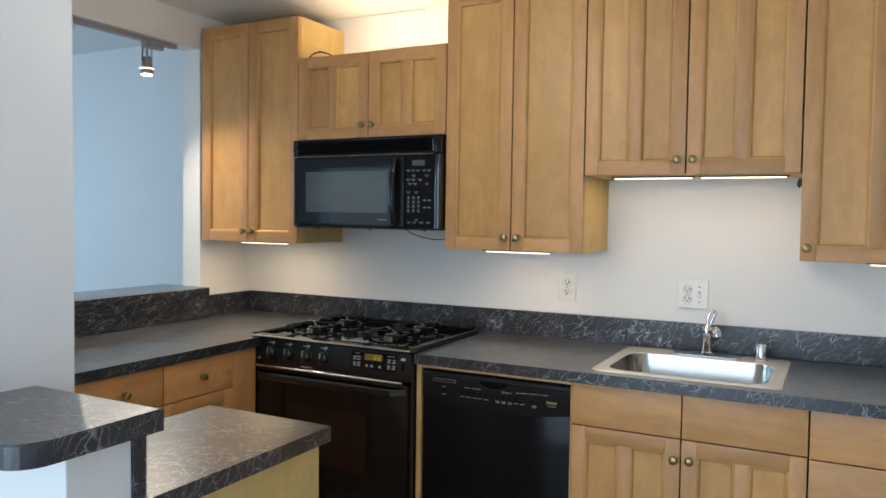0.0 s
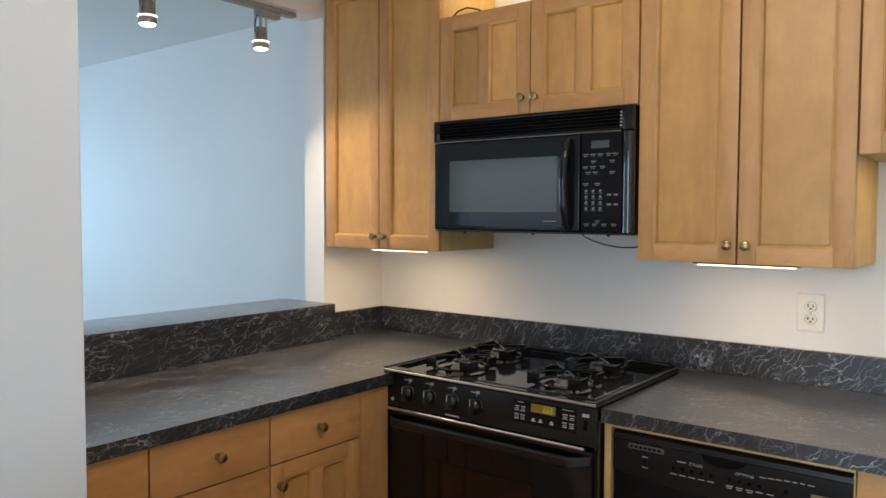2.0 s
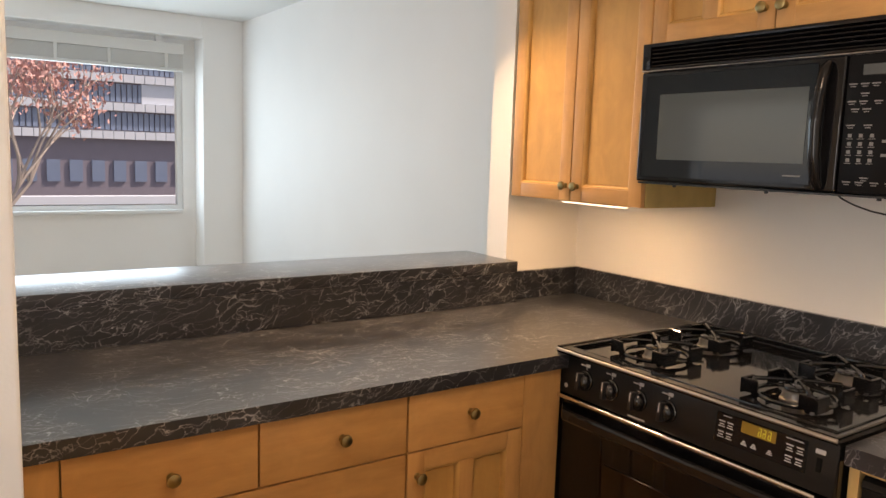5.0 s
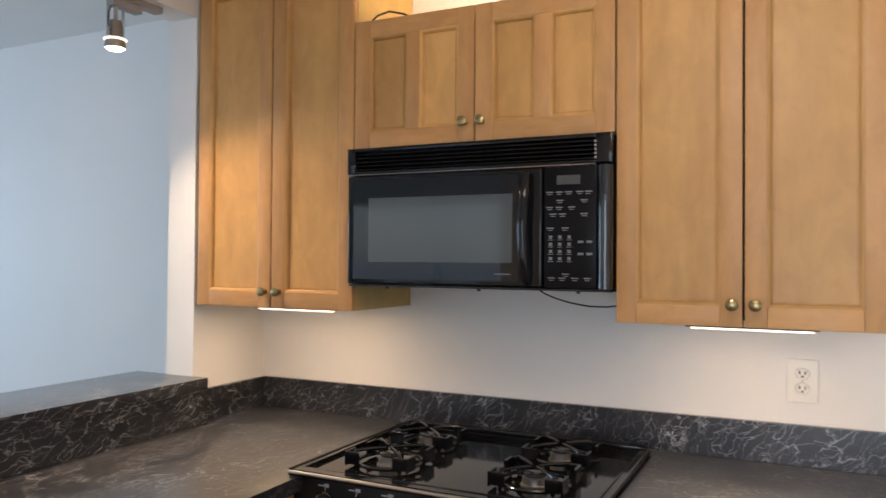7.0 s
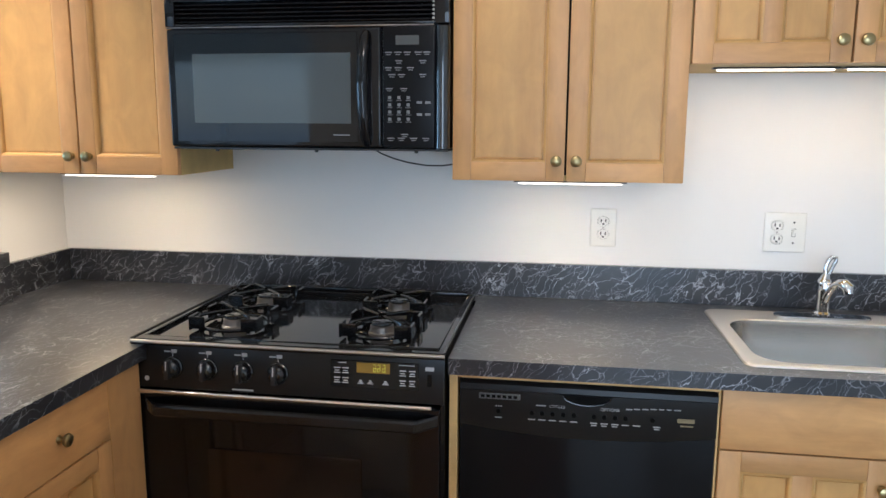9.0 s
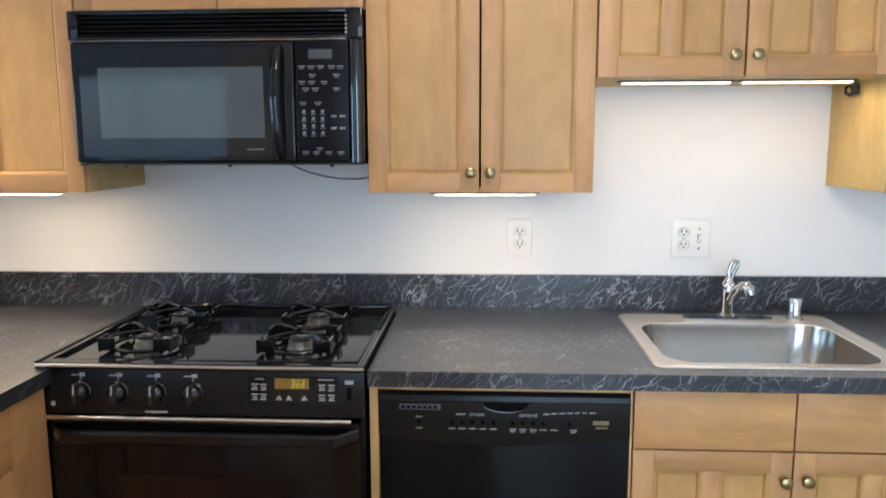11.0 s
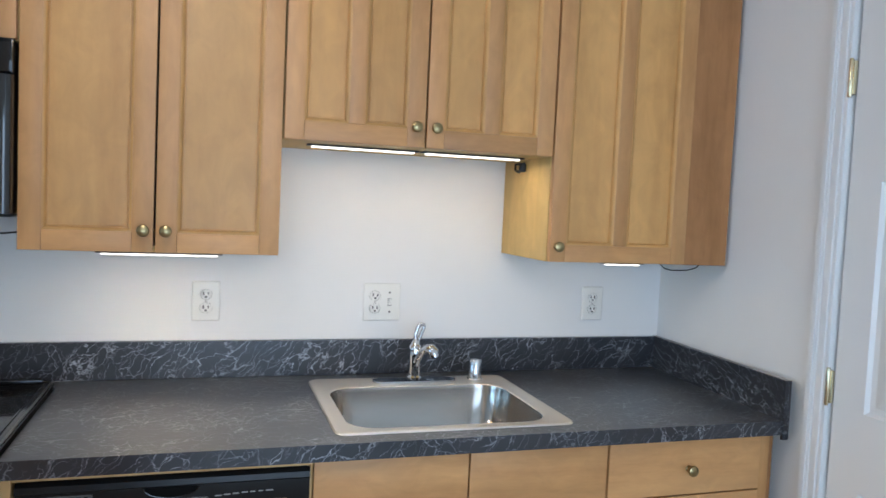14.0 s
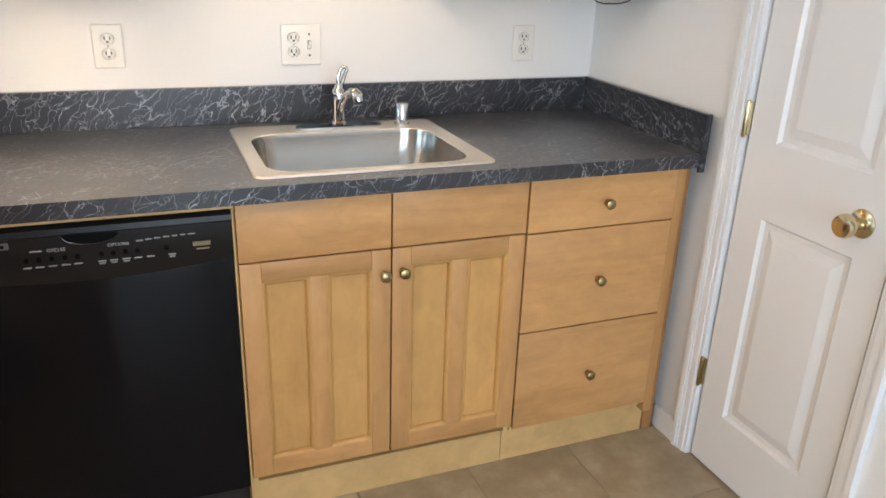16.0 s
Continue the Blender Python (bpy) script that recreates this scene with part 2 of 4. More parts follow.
def box(x0, x1, y0, y1, z0, z1, bevel=0.0, seg=2, bm=None):
    bm = bm or bmesh.new()
    x0, x1, y0, y1, z0, z1 = min(x0, x1), max(x0, x1), min(y0, y1), max(y0, y1), min(z0, z1), max(z0, z1)
    vs = [bm.verts.new((x, y, z)) for x in (x0, x1) for y in (y0, y1) for z in (z0, z1)]
    fs = [bm.faces.new([vs[i] for i in q]) for q in ((0, 1, 3, 2), (4, 6, 7, 5), (0, 4, 5, 1), (2, 3, 7, 6), (0, 2, 6, 4), (1, 5, 7, 3))]
    if bevel:
        edges = {e for f in fs for e in f.edges}
        bmesh.ops.bevel(bm, geom=list(edges), offset=bevel, segments=seg, affect="EDGES", profile=0.6)
    return bm


def boxes(rows, bevel=0.0, seg=1):
    """Several boxes in one mesh."""
    bm = bmesh.new()
    for r in rows:
        tmp = box(*r, bevel=bevel, seg=seg)
        me = bpy.data.meshes.new("tmp")
        tmp.to_mesh(me)
        tmp.free()
        bm.from_mesh(me)
        bpy.data.meshes.remove(me)
    return bm


def lathe(profile, m, seg=24, bm=None):
    """A turned shape: (radius, height) pairs round the local z axis, laid by m."""
    bm = bm or bmesh.new()
    rings = []
    for r, h in profile:
        if r < 1e-6:
            rings.append([bm.verts.new(m @ Vector((0, 0, h)))])
        else:
            rings.append([bm.verts.new(m @ Vector((r * math.cos(2 * math.pi * k / seg), r * math.sin(2 * math.pi * k / seg), h))) for k in range(seg)])
    for a, b in zip(rings, rings[1:]):
        for k in range(seg):
            j = (k + 1) % seg
            q = [a[k % len(a)], a[j % len(a)], b[j % len(b)], b[k % len(b)]]
            q = list(dict.fromkeys(q))
            if len(q) > 2:
                bm.faces.new(q)
    for ring in (rings[0], rings[-1]):
        if len(ring) > 2:
            bm.faces.new(ring)
    return bm


def tube(points, radius, seg=8, bm=None, close=False):
    """A round bar along points; radius may be a list."""
    bm = bm or bmesh.new()
    pts = [Vector(p) for p in points]
    n = len(pts)
    radii = radius if isinstance(radius, (list, tuple)) else [radius] * n
    rings, side = [], None
    for i, p in enumerate(pts):
        d = (pts[(i + 1) % n] - pts[i - 1]) if close else (pts[min(i + 1, n - 1)] - pts[max(i - 1, 0)])
        d.normalize()
        side = d.orthogonal().normalized() if side is None else (side - side.dot(d) * d).normalized()
        up = d.cross(side)
        rings.append([bm.verts.new(p + radii[i] * (math.cos(2 * math.pi * k / seg) * side + math.sin(2 * math.pi * k / seg) * up)) for k in range(seg)])
    pairs = list(zip(rings, rings[1:])) + ([(rings[-1], rings[0])] if close else [])
    for a, b in pairs:
        for k in range(seg):
            bm.faces.new((a[k], a[(k + 1) % seg], b[(k + 1) % seg], b[k]))
    if not close:
        bm.faces.new(rings[0])
        bm.faces.new(rings[-1])
    return bm


def slab(outline, z0, z1, bevel=0.0):
    """A flat plate from an outline of (x, y), between two heights."""
    bm = bmesh.new()
    low = [bm.verts.new((x, y, z0)) for x, y in outline]
    top = [bm.verts.new((x, y, z1)) for x, y in outline]
    bm.faces.new(low)
    cap = bm.faces.new(top)
    for k in range(len(outline)):
        j = (k + 1) % len(outline)
        bm.faces.new((low[k], low[j], top[j], top[k]))
    if bevel:
        bmesh.ops.bevel(bm, geom=list(cap.edges), offset=bevel, segments=2, affect="EDGES")
    return bm


def rounded(x0, x1, y0, y1, r, seg=6):
    """An outline of a rectangle with round corners."""
    out = []
    for cx, cy, a in ((x1 - r, y1 - r, 0), (x0 + r, y1 - r, 90), (x0 + r, y0 + r, 180), (x1 - r, y0 + r, 270)):
        for k in range(seg + 1):
            b = radians(a + 90 * k / seg)
            out.append((cx + r * math.cos(b), cy + r * math.sin(b)))
    return out


def plate(us, vs, holes, w0, w1):
    """One connected plate over a grid of cells, with the cells in holes left open; extruded from w0 to w1."""
    bm = bmesh.new()
    at = {(i, j, w): bm.verts.new((u, v, w)) for i, u in enumerate(us) for j, v in enumerate(vs) for w in (w0, w1)}
    cells = {(i, j) for i in range(len(us) - 1) for j in range(len(vs) - 1)} - set(holes)
    for i, j in cells:
        for w in (w0, w1):
            bm.faces.new([at[i, j, w], at[i + 1, j, w], at[i + 1, j + 1, w], at[i, j + 1, w]])
        for di, dj, a, b in ((-1, 0, (i, j), (i, j + 1)), (1, 0, (i + 1, j), (i + 1, j + 1)), (0, -1, (i, j), (i + 1, j)), (0, 1, (i, j + 1), (i + 1, j + 1))):
            if (i + di, j + dj) not in cells:
                bm.faces.new([at[(*a, w0)], at[(*b, w0)], at[(*b, w1)], at[(*a, w1)]])
    bmesh.ops.delete(bm, geom=[v for v in bm.verts if not v.link_faces], context="VERTS")
    return bm


def moved(bm, m):
    bm.transform(m)
    return bm


# frames that look out of a front: u to the right, v up, w out of the front
def front_y(y):
    """A front that faces the room from the back wall."""
    return Matrix(((1, 0, 0, 0), (0, 0, -1, y), (0, 1, 0, 0), (0, 0, 0, 1)))


def front_x(x):
    """A front that faces +x."""
    return Matrix(((0, 0, 1, x), (1, 0, 0, 0), (0, 1, 0, 0), (0, 0, 0, 1)))


def front_xm(x):
    """A front that faces -x."""
    return Matrix(((0, 0, -1, x), (-1, 0, 0, 0), (0, 1, 0, 0), (0, 0, 0, 1)))


def knob(m, u, v, w, parent, r=0.0145, mat=None):
    prof = [(r * 0.62, 0), (r * 0.55, 0.002), (r * 0.38, 0.006), (r * 0.40, 0.013), (r * 0.85, 0.016), (r, 0.020), (r * 0.93, 0.024), (r * 0.6, 0.0265), (0, 0.0275)]
    return part("knob", lathe(prof, m @ Matrix.Translation((u, v, w)), 16), mat or M_brass, parent, "antique brass round knob", smooth=True)


def framed_door(m, u0, u1, v0, v1, parent, panels=2, knob_at=None, stile=0.048, thick=0.02, label=""):
    """A cabinet door: stiles and rails with rounded inner edges round sunk panels."""
    inner, mid = (u1 - u0) - 2 * stile, 0.042
    d = part("door", moved(box(u0 + 0.001, u1 - 0.001, v0 + 0.001, v1 - 0.001, 0, thick - 0.0155), m), M_panel, parent, label)
    for a, b in ((u0, u0 + stile), (u1 - stile, u1)):
        part("stile", moved(box(a, b, v0, v1, 0.001, thick, 0.0025), m), M_maple, d, smooth=True)
    for a, b in ((v0, v0 + stile), (v1 - stile, v1)):
        part("rail", moved(box(u0 + stile, u1 - stile, a, b, 0.001, thick - 0.0008, 0.0025), m), M_maple_h, d, smooth=True)
    if panels == 2:
        c = (u0 + u1) / 2
        part("middle_stile", moved(box(c - mid / 2, c + mid / 2, v0 + stile, v1 - stile, 0.001, thick - 0.0012, 0.0025), m), M_maple, d, smooth=True)
    w = (inner - (mid if panels == 2 else 0)) / panels
    for k in range(panels):
        a = u0 + stile + k * (w + mid)
        b, c, e = a + w, v0 + stile, v1 - stile
        bm = bmesh.new()
        lip, deep = 0.013, thick - 0.0128
        rings = []
        for inset, h in ((0, thick - 0.0012), (lip * 0.28, thick - 0.0022), (lip * 0.52, thick - 0.0052), (lip * 0.68, deep + 0.0022), (lip * 0.70, deep - 0.0015), (lip * 0.95, deep - 0.0015), (lip, deep)):
            rings.append([bm.verts.new((x, y, h)) for x, y in ((a + inset, c + inset), (b - inset, c + inset), (b - inset, e - inset), (a + inset, e - inset))])
        for r0, r1 in zip(rings, rings[1:]):
            for j in range(4):
                bm.faces.new((r0[j], r0[(j + 1) % 4], r1[(j + 1) % 4], r1[j]))
        bm.faces.new(rings[-1])
        part("panel", moved(bm, m), M_panel, d)
    if knob_at:
        knob(m, knob_at[0], knob_at[1], thick, d)
    return d


def drawer(m, u0, u1, v0, v1, parent, knobs=(), thick=0.02):
    d = part("drawer_front", moved(box(u0, u1, v0, v1, 0, thick, 0.0022), m), M_maple_h, parent, smooth=True)
    for u, v in knobs:
        knob(m, u, v, thick, d)
    return d


# ---- setting ----
CEIL = 2.40
WL, WR = -0.61, 2.683


def structure(name, bm, mat, label, category, smooth=False):
    return tagged(part(name, bm, mat, None, "", smooth), label, category, kind="structure")


structure("wall_north", box(-4.8, WR + 0.12, 0, 0.12, 0, CEIL), M_wall, "smooth white painted wall behind the counters", "wall")
structure("wall_east", moved(plate([-5.1, -1.245, -0.765, 0], [0, 2.04, CEIL], [(1, 0)], 0, 0.12), front_x(WR)), M_wall, "smooth white painted wall with a narrow door", "wall")
structure("wall_south", moved(plate([-4.8, -3.3, -0.7, -0.1, 2.4, WR], [0, 0.1, 2.05, CEIL], [(1, 1), (3, 1)], 0, 0.12), front_y(-4.98)), M_wall, "plain white painted wall with two wide windows", "wall")
structure("wall_west", moved(plate([-4.98, -3.0, -0.405, 0], [0, 0.93, 2.2, CEIL], [(1, 1)], 0, 0.22), front_x(-4.8)), M_wall, "white painted wall below and beside the window", "wall")
structure("pilaster", box(-4.58, -4.36, -0.31, 0, 0, CEIL, 0.004), M_wall, "white painted pilaster in the room corner", "pilaster")
structure("soffit", box(-4.58, -4.363, -3.4, -0.31, 2.243, CEIL, 0.003), M_wall, "white painted soffit above the window", "soffit")
structure("ceiling", box(-4.8, WR + 0.12, -5.1, 0.12, CEIL, CEIL + 0.12), M_ceiling, "flat white painted ceiling", "ceiling")
structure("wall_pass_through", moved(plate([-2.0205, -0.352, 0], [0, 1.022, 2.235, CEIL], [(0, 1)], 0, 0.115), front_x(WL - 0.115)), M_wall, "white painted half wall with a wide pass-through opening", "wall")
structure("wall_corner", moved(plate([WL - 0.115, -0.1705], [0, 1.022, 2.235, CEIL], [(0, 1)], 0, 0.13), front_y(-2.021)), M_wall, "white painted half wall and header round the pass-through corner", "wall")
structure("wall_pillar", box(-0.17, 0.722, -2.30, -2.02, 0, CEIL, 0.003), M_wall, "white painted wall end beside the breakfast bar", "wall")
structure("half_wall", box(0.722, 1.062, -2.287, -2.155, 0, 1.024, 0.003), M_wall, "white painted half wall under the breakfast bar", "wall")

# floor
structure("floor", box(-4.8, WR + 0.12, -5.1, 0.12, -0.15, -0.004), M_grout, "grey-beige stone-look tiled floor", "floor")
floor_ob = bpy.data.objects["floor"]

# ledge on the half wall
ledge = structure("ledge", box(-0.865, -0.5518, -2.018, -0.345, 1.0236, 1.063, 0.0015), M_counter_y, "dark veined laminate ledge on the half wall", "ledge", True)

# window in the far room
win = thing("window_1", (-4.6, -1.72, 0.93), "wide white-framed window with a raised blind", "window", kind="structure")
part("window_frame", moved(plate([-3.0, -2.955, -1.96, -1.92, -0.445, -0.405], [0.93, 0.965, 2.155, 2.2], [(1, 1), (3, 1)], 0, 0.06), front_x(-4.66)), M_vinyl, win)
part("window_sill", box(-4.66, -4.53, -2.99, -0.42, 0.905, 0.932, 0.005), M_vinyl, win)
for a, b in ((-2.955, -1.96), (-1.92, -0.445)):
    pane = part("pane", box(-4.635, -4.631, a, b, 0.965, 2.155), M_pane, win)
    pane.visible_shadow = False

# the windows behind the walker, that light the kitchen
def living_window(name, x0, x1):
    w = thing(name, ((x0 + x1) / 2, -5.04, 0.1), "wide white-framed living room window", "window", kind="structure")
    c = (x0 + x1) / 2
    part("window_frame", moved(plate([x0, x0 + 0.05, c - 0.03, c + 0.03, x1 - 0.05, x1], [0.1, 0.15, 2.0, 2.05], [(1, 1), (3, 1)], 0, 0.06), front_y(-5.0)), M_vinyl, w)
    for a, b in ((x0 + 0.05, c - 0.03), (c + 0.03, x1 - 0.05)):
        pane = part("pane", box(a, b, -5.04, -5.036, 0.15, 2.0), M_pane, w)
        pane.visible_shadow = False


living_window("window_2", -0.1, 2.4)
living_window("window_3", -3.3, -0.7)

# narrow closet door in the east wall
door = thing("door_1", (WR, -1.0, 0), "closed narrow white three-panel door", "door", kind="structure")
F = front_xm(WR + 0.006)


def panel_door():
    rows, u0, u1 = [], 0.776, 1.234
    a, b = 0.868, 1.146
    heights = [(0.195, 0.792), (0.985, 1.545), (1.662, 1.90)]
    rows += [(u0, a, 0.008, 2.032, -0.03, 0), (b, u1, 0.008, 2.032, -0.03, 0)]
    cuts = [0.008] + [v for h in heights for v in h] + [2.032]
    for v0, v1 in zip(cuts[::2], cuts[1::2]):
        rows.append((a, b, v0, v1, -0.03, 0))
    slab_ob = part("door_leaf", moved(boxes(rows), F), M_door, door)
    for v0, v1 in heights:
        bm = bmesh.new()
        rings = []
        for inset, h in ((0, 0), (0.008, -0.009), (0.022, -0.010), (0.045, -0.003), (0.05, -0.002)):
            rings.append([bm.verts.new((x, y, h)) for x, y in ((a + inset, v0 + inset), (b - inset, v0 + inset), (b - inset, v1 - inset), (a + inset, v1 - inset))])
        for r0, r1 in zip(rings, rings[1:]):
            for j in range(4):
                bm.faces.new((r0[j], r0[(j + 1) % 4], r1[(j + 1) % 4], r1[j]))
        bm.faces.new(rings[-1])
        part("panel", moved(bm, F), M_door, slab_ob, smooth=False)
    k = F @ Matrix.Translation((1.15, 0.875, 0))
    part("door_knob", lathe([(0.033, 0), (0.033, 0.004), (0.028, 0.009), (0.013, 0.012), (0.012, 0.03), (0.020, 0.036), (0.0265, 0.045), (0.0275, 0.055), (0.024, 0.064), (0.012, 0.068), (0, 0.068)], k, 28), M_gold, slab_ob, "polished brass round door knob", smooth=True)
    for v in (1.80, 1.03, 0.29):
        part("hinge", moved(boxes([(0.756, 0.775, v - 0.042, v + 0.042, 0.0, 0.010)], 0.002), F), M_gold if v > 0.5 else M_brass, slab_ob, "brass hinge")
        part("hinge_pin", lathe([(0, -0.048), (0.004, -0.048), (0.0055, -0.044), (0.0055, 0.044), (0.004, 0.048), (0, 0.048)], F @ Matrix.Translation((0.7655, v, 0.012)) @ pose(0, 0, 0, -90, 0, 0), 10), M_gold if v > 0.5 else M_brass, slab_ob, smooth=True)


panel_door()


def casing(v0, v1, u0, u1, flip=1):
    """Moulded casing: stepped profile across its width."""
    w = u1 - u0
    steps = [(0, 0.30, 0.018), (0.30, 0.42, 0.015), (0.42, 0.80, 0.012), (0.80, 1.0, 0.008)]
    rows = []
    for a, b, h in steps:
        p, q = (u0 + a * w, u0 + b * w) if flip > 0 else (u1 - b * w, u1 - a * w)
        rows.append((p, q, v0, v1, -0.004, h))
    return boxes(rows, 0.0015)


part("casing", moved(casing(0, 2.04, 0.705, 0.764), front_xm(WR)), M_trim, door)
part("casing", moved(casing(0, 2.04, 1.246, 1.305, -1), front_xm(WR)), M_trim, door)
part("casing", moved(boxes([(0.705, 1.305, 2.042, 2.10, -0.004, 0.016)], 0.002), front_xm(WR)), M_trim, door)
part("door_stop", moved(boxes([(0.764, 0.774, 0, 2.036, -0.06, -0.026), (1.236, 1.246, 0, 2.036, -0.06, -0.026), (0.764, 1.246, 2.034, 2.044, -0.06, 0.0)]), front_xm(WR)), M_trim, door)
# near-black sheet stands for the shade seen through the door gaps
structure("closet_shade_sheet", box(WR + 0.08, WR + 0.1, -1.25, -0.76, 0, 2.04), M_dark, "near-black sheet for the shade behind the door", "closet")
structure("baseboard", moved(boxes([(0.60, 0.704, 0, 0.075, 0, 0.012), (1.306, 4.9, 0, 0.075, 0, 0.012)], 0.003), front_xm(WR)), M_trim, "white painted baseboard", "baseboard")

# wall access panel above the microwave cabinet
structure("access_panel", box(0.19, 0.455, -0.008, 0, 2.235, 2.392, 0.003), M_wall, "white painted flat access panel", "access panel")

# ---- counters ----
CT, CB = 0.914, 0.876
FY = -0.668
ctr = thing("countertop", (1.7, -0.33, CB), "dark veined laminate worktop with backsplash, sink side", "countertop", "laminate worktops")
part("worktop", plate([0.803, 1.49, 2.035, 2.652], [FY, -0.592, -0.125, -0.0005], [(1, 1)], CB, CT), M_counter, ctr)
part("backsplash", box(-0.59, WR - 0.0215, -0.02, -0.001, CT, 1.021, 0.002), M_counter, ctr)
part("worktop_end", slab([(2.652, FY), (2.668, -0.0005), (2.652, -0.0005)], CB, CT), M_counter, ctr)
part("side_splash", slab([(2.635, -0.664), (2.654, -0.664), (WR - 0.001, -0.001), (WR - 0.020, -0.001)], CT + 0.0002, 1.022, 0.0015), M_counter_y, ctr)
part("end_cap", box(2.635, 2.654, -0.672, -0.6645, CB - 0.012, 1.022), M_counter, ctr)
ctl = thing("countertop", (-0.27, -1.0, CB), "dark veined laminate corner worktop beside the range", "countertop", "laminate worktops")
part("worktop", slab([(WL, -2.018), (0.064, -2.018), (0.064, -0.672), (0.031, -0.672), (0.031, -0.0005), (WL, -0.0005)], CB, CT), M_counter_y, ctl)
part("side_splash", box(WL + 0.001, -0.591, -0.3445, -0.001, CT, 1.019, 0.002), M_counter_y, ctl)
part("riser", box(WL + 0.001, -0.552, -2.018, -0.346, CT, 1.0235), M_counter_y, ctl)
part("back_strip", box(0.0315, 0.8025, -0.088, -0.0205, CB, CT - 0.001), M_counter, ctl)
ctp = thing("countertop", (0.9, -1.85, CB), "small dark veined laminate peninsula worktop", "countertop", "laminate worktops")
part("worktop", slab([(0.704, -1.602), (0.704, -2.019), (0.7225, -2.019), (0.7225, -2.1545), (1.104, -2.1545), (1.104, -1.602)][::-1], CB - 0.004, CT - 0.004), M_counter, ctp)
part("backsplash", box(0.723, 1.068, -2.1545, -2.126, CT - 0.004, 1.0235, 0.002), M_counter, ctp)
part("side_splash", box(0.7225, 0.742, -2.1255, -2.02, CT - 0.004, 1.022, 0.002), M_counter, ctp)


def bar_outline():
    r, out = 0.06, [(0.723, -2.112), (0.723, -2.301), (0.30, -2.301), (0.30, -2.395)]
    for k in range(9):
        a = radians(-90 + 90 * k / 8)
        out.append((1.097 - r + r * math.cos(a), -2.395 + r + r * math.sin(a)))
    return out + [(1.097, -2.112)]


structure("breakfast_bar", slab(bar_outline(), 1.0245, 1.065, 0.003), M_counter, "dark veined laminate breakfast bar with a rounded corner", "bar top")

# ---- wall cabinets ----
DF = front_y(-0.338)


def wall_cabinet(x0, x1, z0, z1, doors, label, side_gap=0.0, name="wall_cabinet"):
    cab = thing(name, ((x0 + x1) / 2, -0.17, z0), label, "cabinet", "maple wall cabinets")
    t = 0.016
    for a in (x0 + 0.001, x1 - t):
        part("side", box(a, a + t - 0.001, -0.337, -0.001, z0, z1, 0.001), M_side, cab, "pale yellow maple side")
    part("top", box(x0 + t, x1 - t, -0.337, -0.001, z1 - t, z1 - 0.001), M_side, cab)
    part("bottom", box(x0 + t, x1 - t, -0.335, -0.001, z0 + 0.001, z0 + t), M_side, cab)
    part("back", box(x0 + t, x1 - t, -0.012, -0.001, z0 + t, z1 - t), M_side, cab)
    part("face_shadow", box(x0 + t, x1 - t, -0.334, -0.330, z0 + t, z1 - t), M_dark, cab)
    for u0, u1, panels, kn in doors:
        framed_door(DF, u0, u1, z0 + 0.001, z1 - 0.001, cab, panels, kn)
    return cab


ZB, ZT = 1.297, 2.332
wall_cabinet(-0.592, 0.002, ZB, ZT, [(-0.590, -0.2965, 1, (-0.316, 1.347)), (-0.2915, 0.001, 1, (-0.262, 1.347))], "tall maple wall cabinet with two closed doors in the corner")
wall_cabinet(0.763, 1.346, ZB, ZT, [(0.765, 1.0525, 1, (1.031, 1.35)), (1.0575, 1.345, 1, (1.081, 1.35))], "tall maple wall cabinet with two closed doors")
wall_cabinet(0.004, 0.761, 1.766, 2.136, [(0.006, 0.3815, 2, (0.354, 1.82)), (0.3845, 0.7595, 2, (0.406, 1.82))], "short maple wall cabinet above the microwave")
wall_cabinet(1.348, 2.08, 1.588, ZT, [(1.350, 1.7105, 2, (1.684, 1.64)), (1.7155, 2.078, 2, (1.738, 1.64))], "maple wall cabinet above the sink with two closed doors")
c4 = wall_cabinet(2.082, 2.52, ZB, ZT, [(2.084, 2.522, 2, (2.104, 1.341))], "tall maple wall cabinet with one closed door by the wall")
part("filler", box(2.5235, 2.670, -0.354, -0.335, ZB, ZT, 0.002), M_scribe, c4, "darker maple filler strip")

# ---- base cabinets ----
BF = front_y(-0.627)


def base_cabinet(x0, x1, label):
    cab = thing("base_cabinet", ((x0 + x1) / 2, -0.3, 0), label, "cabinet", "maple base cabinets")
    t = 0.016
    part("body", boxes([(x0 + 0.001, x0 + t, -0.626, -0.03, 0.11, CB - 0.001), (x1 - t, x1 - 0.001, -0.626, -0.03, 0.11, CB - 0.001), (x0 + t, x1 - t, -0.6, -0.03, 0.11, 0.126), (x0 + t, x1 - t, -0.05, -0.03, 0.126, CB - 0.001)]), M_side, cab)
    part("face_shadow", box(x0 + t, x1 - t, -0.62, -0.616, 0.126, CB - 0.01), M_dark, cab)
    return cab


sink_cab = base_cabinet(1.408, 2.135, "maple sink cabinet with two doors and false drawer fronts")
drawer(BF, 1.411, 1.7695, 0.732, 0.872, sink_cab)
drawer(BF, 1.7735, 2.1335, 0.732, 0.872, sink_cab)
framed_door(BF, 1.411, 1.7695, 0.142, 0.728, sink_cab, 2, (1.752, 0.664))
framed_door(BF, 1.7735, 2.1335, 0.142, 0.728, sink_cab, 2, (1.800, 0.667))
drw_cab = base_cabinet(2.137, 2.59, "maple cabinet with three stacked drawers")
for v0, v1, kv in ((0.728, 0.872, 0.795), (0.438, 0.724, 0.572), (0.128, 0.434, 0.275)):
    drawer(BF, 2.139, 2.59, v0, v1, drw_cab, [(2.37, kv)])
